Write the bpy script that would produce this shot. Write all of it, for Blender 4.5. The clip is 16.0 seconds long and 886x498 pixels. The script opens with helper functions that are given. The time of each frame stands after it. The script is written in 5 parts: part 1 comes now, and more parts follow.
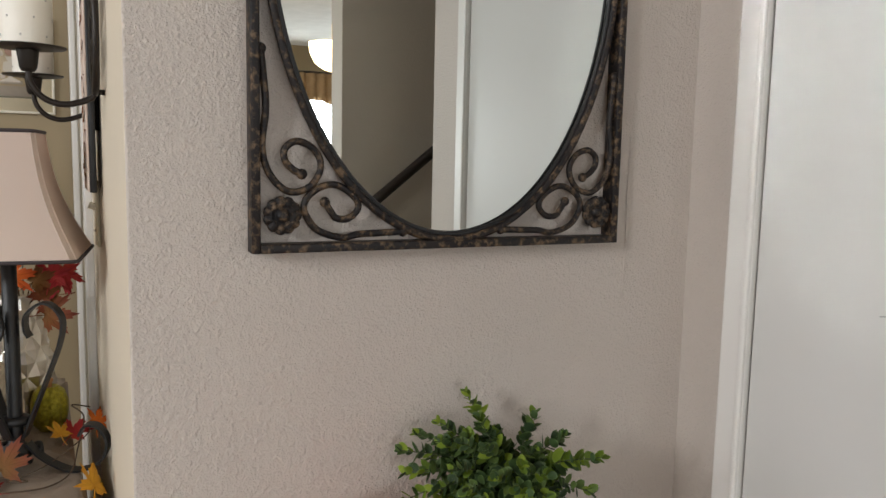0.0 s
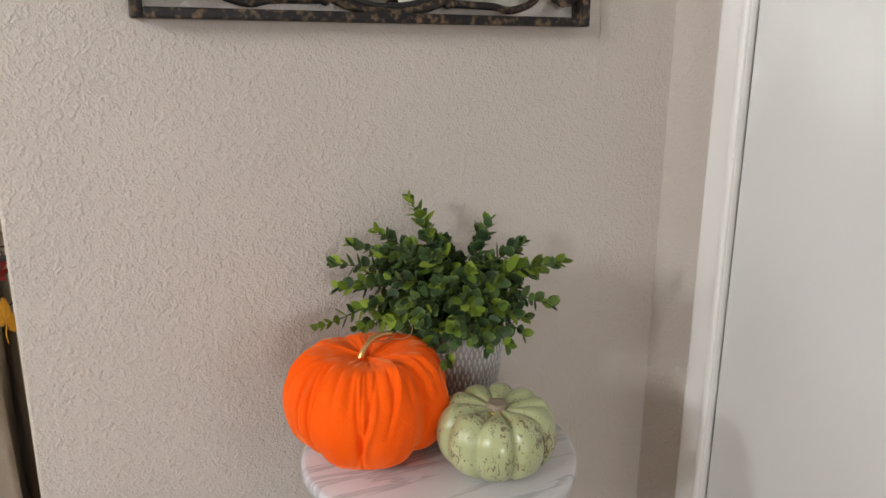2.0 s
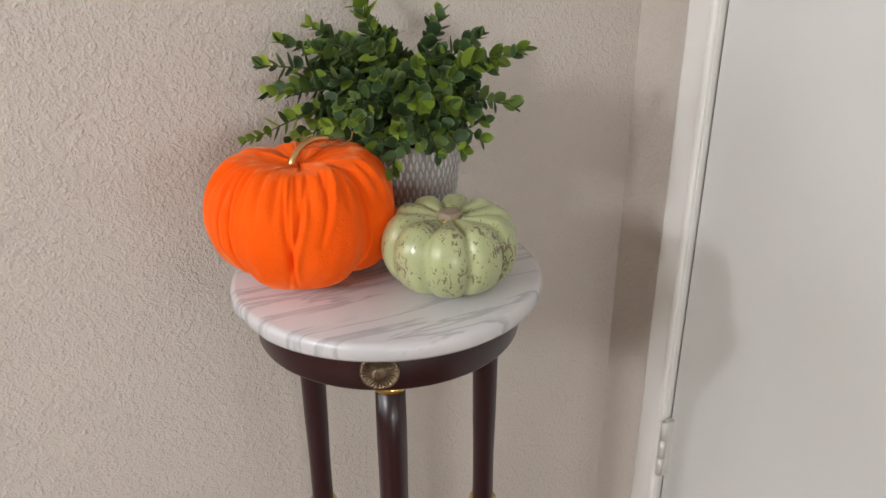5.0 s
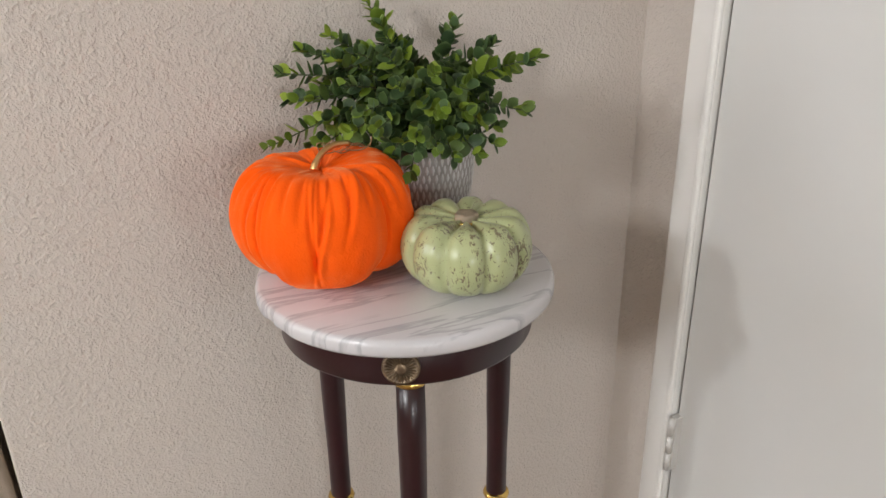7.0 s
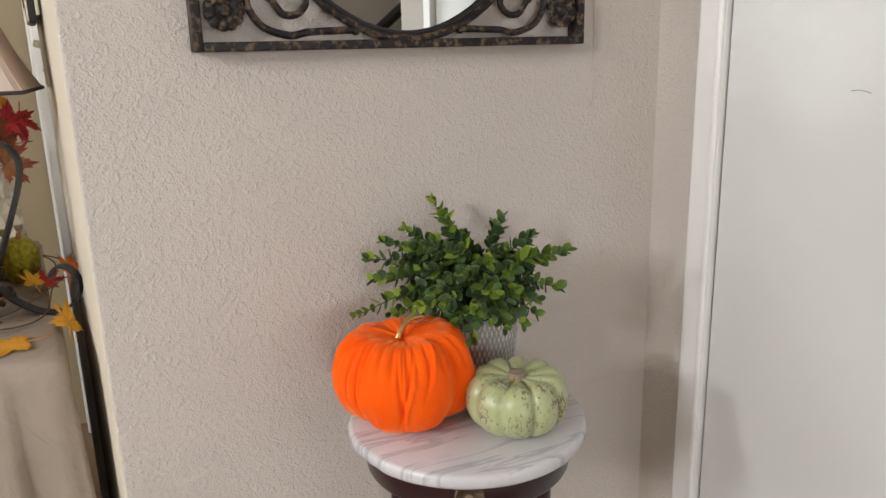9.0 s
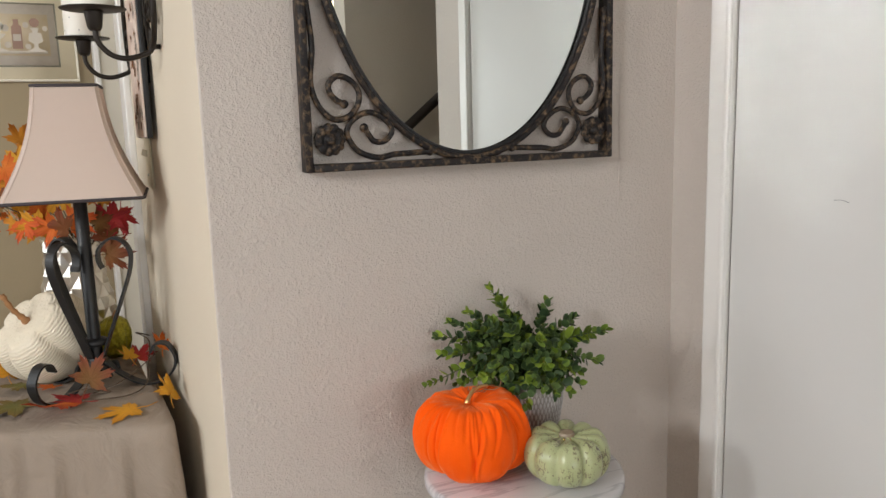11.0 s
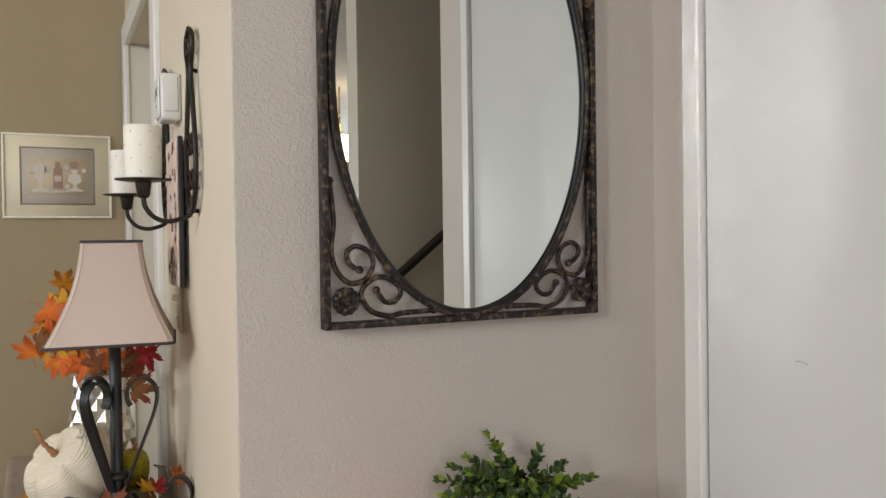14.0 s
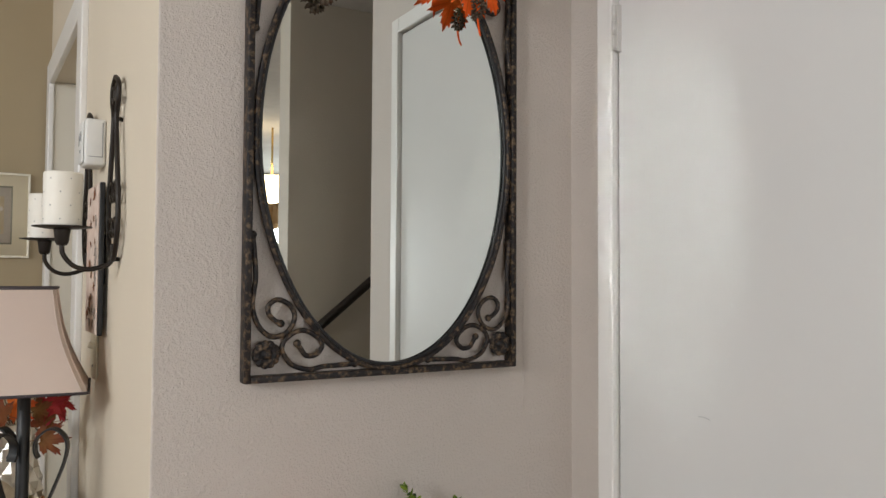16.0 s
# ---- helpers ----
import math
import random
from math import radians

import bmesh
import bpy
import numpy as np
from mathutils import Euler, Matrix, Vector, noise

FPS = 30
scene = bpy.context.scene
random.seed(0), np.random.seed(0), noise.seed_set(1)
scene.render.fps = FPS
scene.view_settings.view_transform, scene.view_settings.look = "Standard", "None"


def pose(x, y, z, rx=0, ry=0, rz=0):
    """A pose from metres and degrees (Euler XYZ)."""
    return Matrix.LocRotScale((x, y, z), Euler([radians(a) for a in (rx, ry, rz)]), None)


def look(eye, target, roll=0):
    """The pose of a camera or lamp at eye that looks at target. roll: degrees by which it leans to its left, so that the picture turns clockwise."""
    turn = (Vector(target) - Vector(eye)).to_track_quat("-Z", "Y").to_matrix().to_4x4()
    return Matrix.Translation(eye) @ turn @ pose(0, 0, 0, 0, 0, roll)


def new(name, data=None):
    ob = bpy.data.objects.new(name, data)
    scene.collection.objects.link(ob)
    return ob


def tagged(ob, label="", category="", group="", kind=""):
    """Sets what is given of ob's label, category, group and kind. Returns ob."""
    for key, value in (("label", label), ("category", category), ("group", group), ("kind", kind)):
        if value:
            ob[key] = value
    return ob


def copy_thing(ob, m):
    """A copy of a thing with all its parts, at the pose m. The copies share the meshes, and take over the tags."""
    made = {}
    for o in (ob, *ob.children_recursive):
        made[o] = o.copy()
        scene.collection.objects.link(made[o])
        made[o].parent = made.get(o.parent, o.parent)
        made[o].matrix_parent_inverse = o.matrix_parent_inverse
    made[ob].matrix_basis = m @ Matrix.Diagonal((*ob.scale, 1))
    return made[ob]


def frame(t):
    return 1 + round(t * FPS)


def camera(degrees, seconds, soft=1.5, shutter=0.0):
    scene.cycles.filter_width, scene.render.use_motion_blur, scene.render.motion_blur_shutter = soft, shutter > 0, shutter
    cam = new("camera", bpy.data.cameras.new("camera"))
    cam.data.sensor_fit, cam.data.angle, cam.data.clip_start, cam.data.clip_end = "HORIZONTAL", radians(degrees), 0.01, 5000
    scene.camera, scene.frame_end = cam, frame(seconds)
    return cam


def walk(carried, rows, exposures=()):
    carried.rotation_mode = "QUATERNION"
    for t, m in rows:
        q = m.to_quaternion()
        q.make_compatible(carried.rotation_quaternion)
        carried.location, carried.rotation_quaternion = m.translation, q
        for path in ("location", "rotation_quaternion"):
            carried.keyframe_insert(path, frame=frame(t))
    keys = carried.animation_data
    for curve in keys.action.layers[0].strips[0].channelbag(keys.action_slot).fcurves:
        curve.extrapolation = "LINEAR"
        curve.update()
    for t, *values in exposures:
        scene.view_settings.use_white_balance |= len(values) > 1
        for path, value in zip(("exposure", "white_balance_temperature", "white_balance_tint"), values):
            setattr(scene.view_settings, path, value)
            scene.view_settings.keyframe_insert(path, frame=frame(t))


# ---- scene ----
cam = camera(60.4, 16.0)
PATH = [
    (0, (0.063, 0.051, 1.288), (0.911, 1.848, 1.06), 1.2),
    (0.5, (0.086, 0.079, 1.259), (0.939, 1.862, 0.957), 1.0),
    (1, (0.125, 0.106, 1.228), (0.966, 1.88, 0.848), 0.7),
    (1.5, (0.157, 0.124, 1.201), (0.987, 1.882, 0.733), 0.5),
    (2, (0.177, 0.137, 1.154), (1.014, 1.879, 0.64), 0.4),
    (2.5, (0.194, 0.16, 1.124), (1.056, 1.873, 0.556), 1.2),
    (3, (0.215, 0.17, 1.111), (1.069, 1.872, 0.499), 0.9),
    (3.5, (0.218, 0.183, 1.101), (1.083, 1.863, 0.447), 1.1),
    (4, (0.23, 0.191, 1.087), (1.085, 1.858, 0.387), 0.6),
    (4.5, (0.242, 0.19, 1.067), (1.082, 1.845, 0.321), -0.1),
    (5, (0.237, 0.188, 1.048), (1.074, 1.822, 0.253), -0.3),
    (5.2, (0.234, 0.188, 1.043), (1.071, 1.812, 0.229), -0.4),
    (7.5, (0.194, 0.156, 1.071), (1.031, 1.807, 0.312), -0.9),
    (8, (0.162, 0.125, 1.107), (1.008, 1.815, 0.454), -1.0),
    (8.5, (0.133, 0.092, 1.158), (0.975, 1.801, 0.551), -1.3),
    (9, (0.098, 0.042, 1.175), (0.944, 1.781, 0.668), -1.4),
    (9.2, (0.085, 0.025, 1.187), (0.93, 1.768, 0.691), -1.4),
    (11.3, (-0.058, -0.112, 1.247), (0.786, 1.677, 0.953), -1.6),
    (11.5, (-0.06, -0.124, 1.252), (0.778, 1.671, 0.977), -1.6),
    (12, (-0.073, -0.151, 1.261), (0.761, 1.651, 1.028), -1.5),
    (12.5, (-0.087, -0.179, 1.27), (0.751, 1.628, 1.084), -1.3),
    (13, (-0.091, -0.198, 1.278), (0.756, 1.609, 1.141), -1.1),
    (13.5, (-0.094, -0.208, 1.295), (0.759, 1.598, 1.205), -1.0),
    (14, (-0.101, -0.213, 1.319), (0.754, 1.595, 1.29), -0.8),
    (14.5, (-0.109, -0.218, 1.331), (0.747, 1.589, 1.354), -0.6),
    (15, (-0.12, -0.239, 1.344), (0.752, 1.559, 1.421), -0.2),
    (15.5, (-0.118, -0.25, 1.353), (0.796, 1.527, 1.447), 0.1),
    (16, (-0.098, -0.249, 1.344), (0.911, 1.476, 1.42), 0.3),
]
walk(cam, [(t, look(eye, target, roll)) for t, eye, target, roll in PATH],
     [(0, -0.37), (1.5, -0.10), (3.5, -0.05), (5, 0.04), (7.5, 0.04), (9, 0.01), (11.5, -0.17), (12.5, -0.24), (14.5, -0.38), (15.5, -0.40), (16, -0.41)])

# ---- light ----
# the mirror throws window light on to the closet door
scene.cycles.caustics_reflective = True
scene.cycles.blur_glossy = 0.0
scene.cycles.sample_clamp_indirect = 0.0
world = bpy.data.worlds.new("world")
scene.world = world
world.use_nodes = True
wn = world.node_tree
sky = wn.nodes.new("ShaderNodeTexSky")
sky.sky_type, sky.sun_disc, sky.sun_elevation, sky.sun_rotation = "NISHITA", False, radians(38), radians(250)
wn.links.new(sky.outputs["Color"], wn.nodes["Background"].inputs["Color"])
wn.nodes["Background"].inputs["Strength"].default_value = 0.12


def area_lamp(name, place, target, wide, high, watts, colour):
    data = bpy.data.lights.new(name, "AREA")
    data.shape, data.size, data.size_y, data.energy, data.color = "RECTANGLE", wide, high, watts, colour
    ob = new(name, data)
    ob.matrix_basis = look(place, target)
    return tagged(ob, kind="structure")


DAY = (0.96, 0.98, 1.0)
area_lamp("window_or_fill_light", (-2.63, -0.90, 2.10), (0, -0.90, 2.10), 0.25, 0.44, 52, DAY)
area_lamp("window_or_fill_light", (-2.63, -0.02, 2.05), (0, -0.02, 2.05), 0.18, 0.26, 30, DAY)
# added lamp in an unseen opening, brightens the return wall
area_lamp("window_or_fill_light", (-2.63, 1.50, 1.60), (0, 1.50, 1.60), 0.9, 1.3, 17, DAY)
area_lamp("window_or_fill_light", (2.45, -6.03, 1.46), (2.0, 0, 1.46), 1.7, 0.95, 76, (0.92, 0.97, 1.0))
# added fill from behind the camera, set in an unseen south window
area_lamp("window_or_fill_light", (-1.0, -6.03, 1.40), (-0.6, 0, 1.40), 1.6, 1.2, 76, (0.95, 0.98, 1.0))

# ---- materials ----


def material(name, colour, rough=0.6, metal=0.0, second=None, scale=8.0, amount=0.5, fine=120.0, bump=0.1, depth=0.002,
             sheen=0.0, detail=6.0, coat=0.0):
    m = bpy.data.materials.new(name)
    m.use_nodes = True
    t = m.node_tree
    b = t.nodes["Principled BSDF"]
    b.inputs["Roughness"].default_value, b.inputs["Metallic"].default_value = rough, metal
    b.inputs["Sheen Weight"].default_value, b.inputs["Coat Weight"].default_value = sheen, coat
    where = t.nodes.new("ShaderNodeTexCoord")
    n1 = t.nodes.new("ShaderNodeTexNoise")
    n1.inputs["Scale"].default_value, n1.inputs["Detail"].default_value = scale, detail
    t.links.new(where.outputs["Object"], n1.inputs["Vector"])
    mix = t.nodes.new("ShaderNodeMix")
    mix.data_type = "RGBA"
    second = second or tuple(c * 0.82 for c in colour)
    mix.inputs["A"].default_value, mix.inputs["B"].default_value = (*colour, 1), (*second, 1)
    ramp = t.nodes.new("ShaderNodeMapRange")
    ramp.inputs["From Min"].default_value, ramp.inputs["From Max"].default_value = 0.5 - 0.35 * (1 - amount), 0.5 + 0.35
    t.links.new(n1.outputs["Fac"], ramp.inputs["Value"])
    t.links.new(ramp.outputs["Result"], mix.inputs["Factor"])
    t.links.new(mix.outputs["Result"], b.inputs["Base Color"])
    n2 = t.nodes.new("ShaderNodeTexNoise")
    n2.inputs["Scale"].default_value, n2.inputs["Detail"].default_value = fine, 4.0
    t.links.new(where.outputs["Object"], n2.inputs["Vector"])
    bp = t.nodes.new("ShaderNodeBump")
    bp.inputs["Strength"].default_value, bp.inputs["Distance"].default_value = bump, depth
    t.links.new(n2.outputs["Fac"], bp.inputs["Height"])
    t.links.new(bp.outputs["Normal"], b.inputs["Normal"])
    return m


def nodes_of(m):
    t = m.node_tree
    return t, t.nodes["Principled BSDF"]


def wall_material(name, colour, relief):
    """Painted plaster with an orange-peel texture."""
    m = material(name, colour, 0.62, second=tuple(c * 0.93 for c in colour), scale=3.0)
    t, b = nodes_of(m)
    where = t.nodes.new("ShaderNodeTexCoord")
    heights = []
    for size, low, high in ((170.0, 0.40, 0.74), (360.0, 0.42, 0.78)):
        v = t.nodes.new("ShaderNodeTexNoise")
        v.inputs["Scale"].default_value, v.inputs["Detail"].default_value, v.inputs["Roughness"].default_value = size, 2.0, 0.5
        t.links.new(where.outputs["Object"], v.inputs["Vector"])
        r = t.nodes.new("ShaderNodeMapRange")
        r.interpolation_type = "SMOOTHSTEP"
        r.inputs["From Min"].default_value, r.inputs["From Max"].default_value = low, high
        t.links.new(v.outputs["Fac"], r.inputs["Value"])
        heights.append(r)
    r = t.nodes.new("ShaderNodeMath")
    r.operation = "MULTIPLY_ADD"
    r.inputs[1].default_value = 0.7
    t.links.new(heights[1].outputs["Result"], r.inputs[0])
    t.links.new(heights[0].outputs["Result"], r.inputs[2])
    bp = t.nodes.new("ShaderNodeBump")
    bp.inputs["Strength"].default_value, bp.inputs["Distance"].default_value = relief, 0.0013
    t.links.new(r.outputs[0], bp.inputs["Height"])
    t.links.new(bp.outputs["Normal"], b.inputs["Normal"])
    return m


BEIGE = wall_material("beige_paint", (0.568, 0.508, 0.456), 0.68)
CREAM = wall_material("cream_paint", (0.67, 0.59, 0.47), 0.22)
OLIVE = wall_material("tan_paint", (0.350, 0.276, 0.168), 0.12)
TAUPE = wall_material("taupe_paint", (0.52, 0.46, 0.385), 0.2)
CEILING = material("ceiling_paint", (0.64, 0.61, 0.57), 0.8, fine=200, bump=0.2)
TRIM = material("trim_paint", (0.76, 0.74, 0.71), 0.34, second=(0.72, 0.70, 0.67), fine=60, bump=0.04)
BACK_DOOR = material("back_door_paint", (0.66, 0.62, 0.53), 0.75, second=(0.62, 0.58, 0.50), scale=2.5, fine=40, bump=0.05)
DOOR = material("door_paint", (0.62, 0.61, 0.59), 0.36, second=(0.585, 0.575, 0.555), scale=2.5, fine=40, bump=0.05)
CARPET = material("carpet", (0.38, 0.33, 0.27), 0.95, fine=400, bump=0.6, depth=0.004)
WOOD_FLOOR = material("floor_wood", (0.24, 0.15, 0.09), 0.4, second=(0.17, 0.10, 0.06), scale=5)
DARK_RAIL = material("rail_wood", (0.02, 0.014, 0.011), 0.35)
HINGE = material("painted_hinge", (0.62, 0.60, 0.57), 0.35, 0.2)
BLACK_IRON = material("black_iron", (0.006, 0.006, 0.007), 0.46, 0.0, second=(0.011, 0.011, 0.012), scale=30)
BROWN_IRON = material("brown_iron", (0.014, 0.010, 0.008), 0.45, 0.4, second=(0.03, 0.022, 0.016), scale=30)
MIRROR = material("mirror_silver", (0.78, 0.82, 0.80), 0.0, 1.0, second=(0.78, 0.82, 0.80), bump=0.0)
MAHOGANY = material("mahogany", (0.024, 0.004, 0.007), 0.34, second=(0.014, 0.003, 0.004), scale=14, coat=0.12, bump=0.03)
BRASS = material("brass", (0.80, 0.56, 0.18), 0.22, 1.0, second=(0.6, 0.4, 0.12), scale=40)
OLD_BRASS = material("old_brass", (0.26, 0.19, 0.12), 0.42, 0.9, second=(0.10, 0.07, 0.05), scale=90, amount=0.4)
GOLD = material("gold_foil", (0.62, 0.40, 0.18), 0.30, 1.0, second=(0.55, 0.33, 0.12), scale=60, bump=0.3)

# ---- mesh helpers ----


def part(name, bm, mat, parent=None, label="", smooth=True, m=None):
    data = bpy.data.meshes.new(name)
    bmesh.ops.recalc_face_normals(bm, faces=bm.faces)
    bm.to_mesh(data)
    bm.free()
    data.materials.append(mat)
    for p in data.polygons:
        p.use_smooth = smooth
    ob = new(name, data)
    ob.parent = parent
    if m is not None:
        ob.matrix_basis = m
    if label:
        ob["label"] = label
    return ob


def thing(name, label, category, m=None, group="", kind=""):
    ob = new(name)
    ob.empty_display_size = 0.02
    if m is not None:
        ob.matrix_basis = m
    return tagged(ob, label, category, group, kind)


def box(x0, x1, y0, y1, z0, z1, bevel=0.0, bm=None, segs=2):
    bm = bm or bmesh.new()
    made = bmesh.ops.create_cube(bm, size=1.0, matrix=Matrix.LocRotScale(((x0 + x1) / 2, (y0 + y1) / 2, (z0 + z1) / 2), None, (x1 - x0, y1 - y0, z1 - z0)))
    if bevel:
        edges = list({e for v in made["verts"] for e in v.link_edges})
        bmesh.ops.bevel(bm, geom=edges, offset=bevel, segments=segs, affect="EDGES", profile=0.5)
    return bm


def prism(points, z0, z1, bevel=0.0):
    """An upright block over a plan outline."""
    bm = bmesh.new()
    low = [bm.verts.new((x, y, z0)) for x, y in points]
    high = [bm.verts.new((x, y, z1)) for x, y in points]
    n = len(points)
    bm.faces.new(low[::-1])
    bm.faces.new(high)
    for i in range(n):
        bm.faces.new((low[i], low[(i + 1) % n], high[(i + 1) % n], high[i]))
    if bevel:
        bmesh.ops.bevel(bm, geom=bm.edges[:], offset=bevel, segments=2, affect="EDGES", profile=0.5)
    return bm


def skin(bm, rings, closed=True, caps=True, loop=False):
    """Joins rings of points into a skin."""
    vs = [[bm.verts.new(p) for p in ring] for ring in rings]
    n = len(rings[0])
    count = len(vs)
    for a in range(count if loop else count - 1):
        lo, hi = vs[a], vs[(a + 1) % count]
        for i in range(n if closed else n - 1):
            j = (i + 1) % n
            bm.faces.new((lo[i], lo[j], hi[j], hi[i]))
    if caps and not loop and closed:
        bm.faces.new(vs[0][::-1])
        bm.faces.new(vs[-1])
    return bm


def lathe(profile, segs=32, shape=None, bm=None):
    """Turns (radius, height) pairs about z; shape(angle, r, z, k) may move each point."""
    bm = bm or bmesh.new()
    rings = []
    for k, (r, z) in enumerate(profile):
        ring = []
        for i in range(segs):
            a = 2 * math.pi * i / segs
            ring.append(shape(a, r, z, k) if shape else (r * math.cos(a), r * math.sin(a), z))
        rings.append(ring)
    return skin(bm, rings)


def tube(points, radius, sides=8, bm=None, loop=False, flat=None, side=None):
    """A bar along points. radius: one or one a point. flat=(half width, half thickness) with side, the way of its width, gives a strap."""
    bm = bm or bmesh.new()
    pts = [Vector(p) for p in points]
    n = len(pts)
    rings, up = [], None
    for i, p in enumerate(pts):
        a = pts[(i - 1) % n] if loop or i else pts[i]
        b = pts[(i + 1) % n] if loop or i < n - 1 else pts[i]
        d = (b - a).normalized()
        if side is not None:
            u = Vector(side)
            u = (u - d * u.dot(d)).normalized()
        else:
            if up is None:
                up = Vector((0, 0, 1)) if abs(d.z) < 0.9 else Vector((1, 0, 0))
            u = (up - d * up.dot(d)).normalized()
            up = u
        w = d.cross(u)
        r = radius[i] if isinstance(radius, (list, tuple)) else radius
        if flat:
            rings.append([p + u * sx * flat[0] + w * sy * flat[1] for sx, sy in ((-1, -1), (1, -1), (1, 1), (-1, 1))])
        else:
            rings.append([p + (u * math.cos(t) + w * math.sin(t)) * r for t in (2 * math.pi * k / sides for k in range(sides))])
    return skin(bm, rings, loop=loop)


def smooth_line(points, steps=8):
    """A Catmull-Rom line through points."""
    p = [Vector(q) for q in points]
    p = [2 * p[0] - p[1]] + p + [2 * p[-1] - p[-2]]
    out = []
    for i in range(1, len(p) - 2):
        a, b, c, d = p[i - 1:i + 3]
        for k in range(steps):
            t = k / steps
            out.append(0.5 * (2 * b + (c - a) * t + (2 * a - 5 * b + 4 * c - d) * t * t + (3 * b - a - 3 * c + d) * t ** 3))
    return out + [p[-2]]


def ball(r, m=None, bm=None, sub=2):
    bm = bm or bmesh.new()
    bmesh.ops.create_icosphere(bm, subdivisions=sub, radius=r, matrix=m or Matrix())
    return bm


# ---- the place: walls, floor, ceiling ----
H = 2.44


def setting(name, bm, mat, label="", smooth=False):
    return tagged(part(name, bm, mat, None, "", smooth), label or name, "", "", "structure")


setting("floor", box(-2.8, 4.2, -6.2, 3.0, -0.1, 0.0), WOOD_FLOOR, "brown wooden floor")
setting("ceiling", box(-2.8, 4.2, -6.2, 3.0, H, H + 0.1), CEILING, "off-white ceiling")
WALL_Y, DOOR_X = 0.95, 0.905
setting("wall_north", box(0.104, 1.03, WALL_Y, WALL_Y + 0.12, 0, H, 0.0025), BEIGE, "beige textured plaster wall with the mirror")
# return wall, running a little askew
setting("wall_return", prism([(0.1035, 0.9535), (0.23, 0.9535), (0.21, 1.80), (0.075, 1.80)], 0, H, 0.001), CREAM, "cream textured wall with a pair of sconces")
setting("wall_return_head", prism([(0.075, 1.80), (0.21, 1.80), (0.185, 2.66), (0.045, 2.66)], 1.99, H), CREAM)
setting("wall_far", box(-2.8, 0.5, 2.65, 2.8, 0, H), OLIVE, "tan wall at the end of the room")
# door wall: pieces round the closet door
D0, D1, DTOP = 0.182, 0.802, 2.045
setting("wall_east", box(DOOR_X, 1.03, D1 + 0.01, WALL_Y, 0, H), BEIGE, "beige wall beside the closet door")
setting("wall_east_end", box(DOOR_X, 1.03, -0.04, D0 - 0.01, 0, H, 0.003), BEIGE, "beige wall end beside the stairs")
setting("wall_east_head", box(DOOR_X, 1.03, D0 - 0.01, D1 + 0.01, DTOP + 0.01, H), BEIGE)
setting("closet_back", box(1.03, 1.06, -0.04, 1.07, 0, H), TAUPE)
# stairs
setting("wall_stairs", box(0.868, 4.2, -0.84, -0.72, 0, H, 0.003), TAUPE, "taupe stair wall with a handrail")
setting("wall_stairs_north", box(1.06, 4.2, -0.16, -0.04, 0, H), TAUPE)
setting("wall_stairs_end", box(4.0, 4.2, -0.72, -0.16, 0, H), TAUPE)
# outer walls


def pierced(along, spans, low, high, thick0, thick1):
    """A wall along x or y from low to high, cut through by openings (start, end, sill, head)."""
    bm = bmesh.new()
    cuts = [low] + [c for a, b, _, _ in spans for c in (a, b)] + [high]

    def piece(a, b, z0, z1):
        if along == "x":
            box(a, b, thick0, thick1, z0, z1, bm=bm)
        else:
            box(thick0, thick1, a, b, z0, z1, bm=bm)
    for i in range(0, len(cuts), 2):
        piece(cuts[i], cuts[i + 1], 0, H)
    for a, b, z0, z1 in spans:
        piece(a, b, 0, z0)
        piece(a, b, z1, H)
    return bm


# the first opening is added, to hold the south fill lamp
SOUTH_SPANS = [(-1.85, -0.15, 0.75, 2.05), (1.50, 3.40, 0.95, 1.98)]
# the last opening is added for the return wall's fill lamp
WEST_SPANS = [(-1.04, -0.76, 1.72, 2.36), (-0.16, 0.12, 1.72, 2.36), (1.02, 1.98, 0.92, 2.28)]
setting("wall_south", pierced("x", SOUTH_SPANS, -2.8, 4.2, -6.2, -6.05), OLIVE, "tan wall with a curtained window and an added unseen one")
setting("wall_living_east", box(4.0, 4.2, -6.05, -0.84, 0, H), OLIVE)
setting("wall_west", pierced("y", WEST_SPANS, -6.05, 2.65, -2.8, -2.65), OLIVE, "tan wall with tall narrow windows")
for k in range(9):
    tagged(part("stair_step", box(1.0 + 0.26 * k, 1.29 + 0.26 * k, -0.72, -0.165, 0 if k == 0 else 0.18 * k - 0.05, 0.18 * (k + 1), 0.012), CARPET), "carpeted stair step", "step", "stair steps", "structure")

# trim: casings and boards
def casing(name, bm, label="white painted door casing"):
    return setting(name, bm, TRIM, label)


CX = DOOR_X - 0.016
casing("trim", box(CX, DOOR_X + 0.001, D1 + 0.008, D1 + 0.054, 0, DTOP + 0.054, 0.004))
casing("trim", box(CX, DOOR_X + 0.001, D0 - 0.054, D0 - 0.008, 0, DTOP + 0.054, 0.004))
casing("trim", box(CX, DOOR_X + 0.001, D0 - 0.008, D1 + 0.008, DTOP + 0.008, DTOP + 0.054, 0.004))
# thin inner bead
casing("trim", box(CX - 0.004, CX + 0.004, D1 + 0.008, D1 + 0.018, 0, DTOP + 0.018, 0.003))
casing("trim", box(CX - 0.004, CX + 0.004, D0 - 0.018, D0 - 0.008, 0, DTOP + 0.018, 0.003))
casing("trim", box(CX - 0.004, CX + 0.004, D0 - 0.008, D1 + 0.008, DTOP + 0.008, DTOP + 0.018, 0.003))
setting("baseboard", box(0.104, 0.89, WALL_Y - 0.012, WALL_Y, 0, 0.085, 0.003), TRIM, "white painted baseboard")
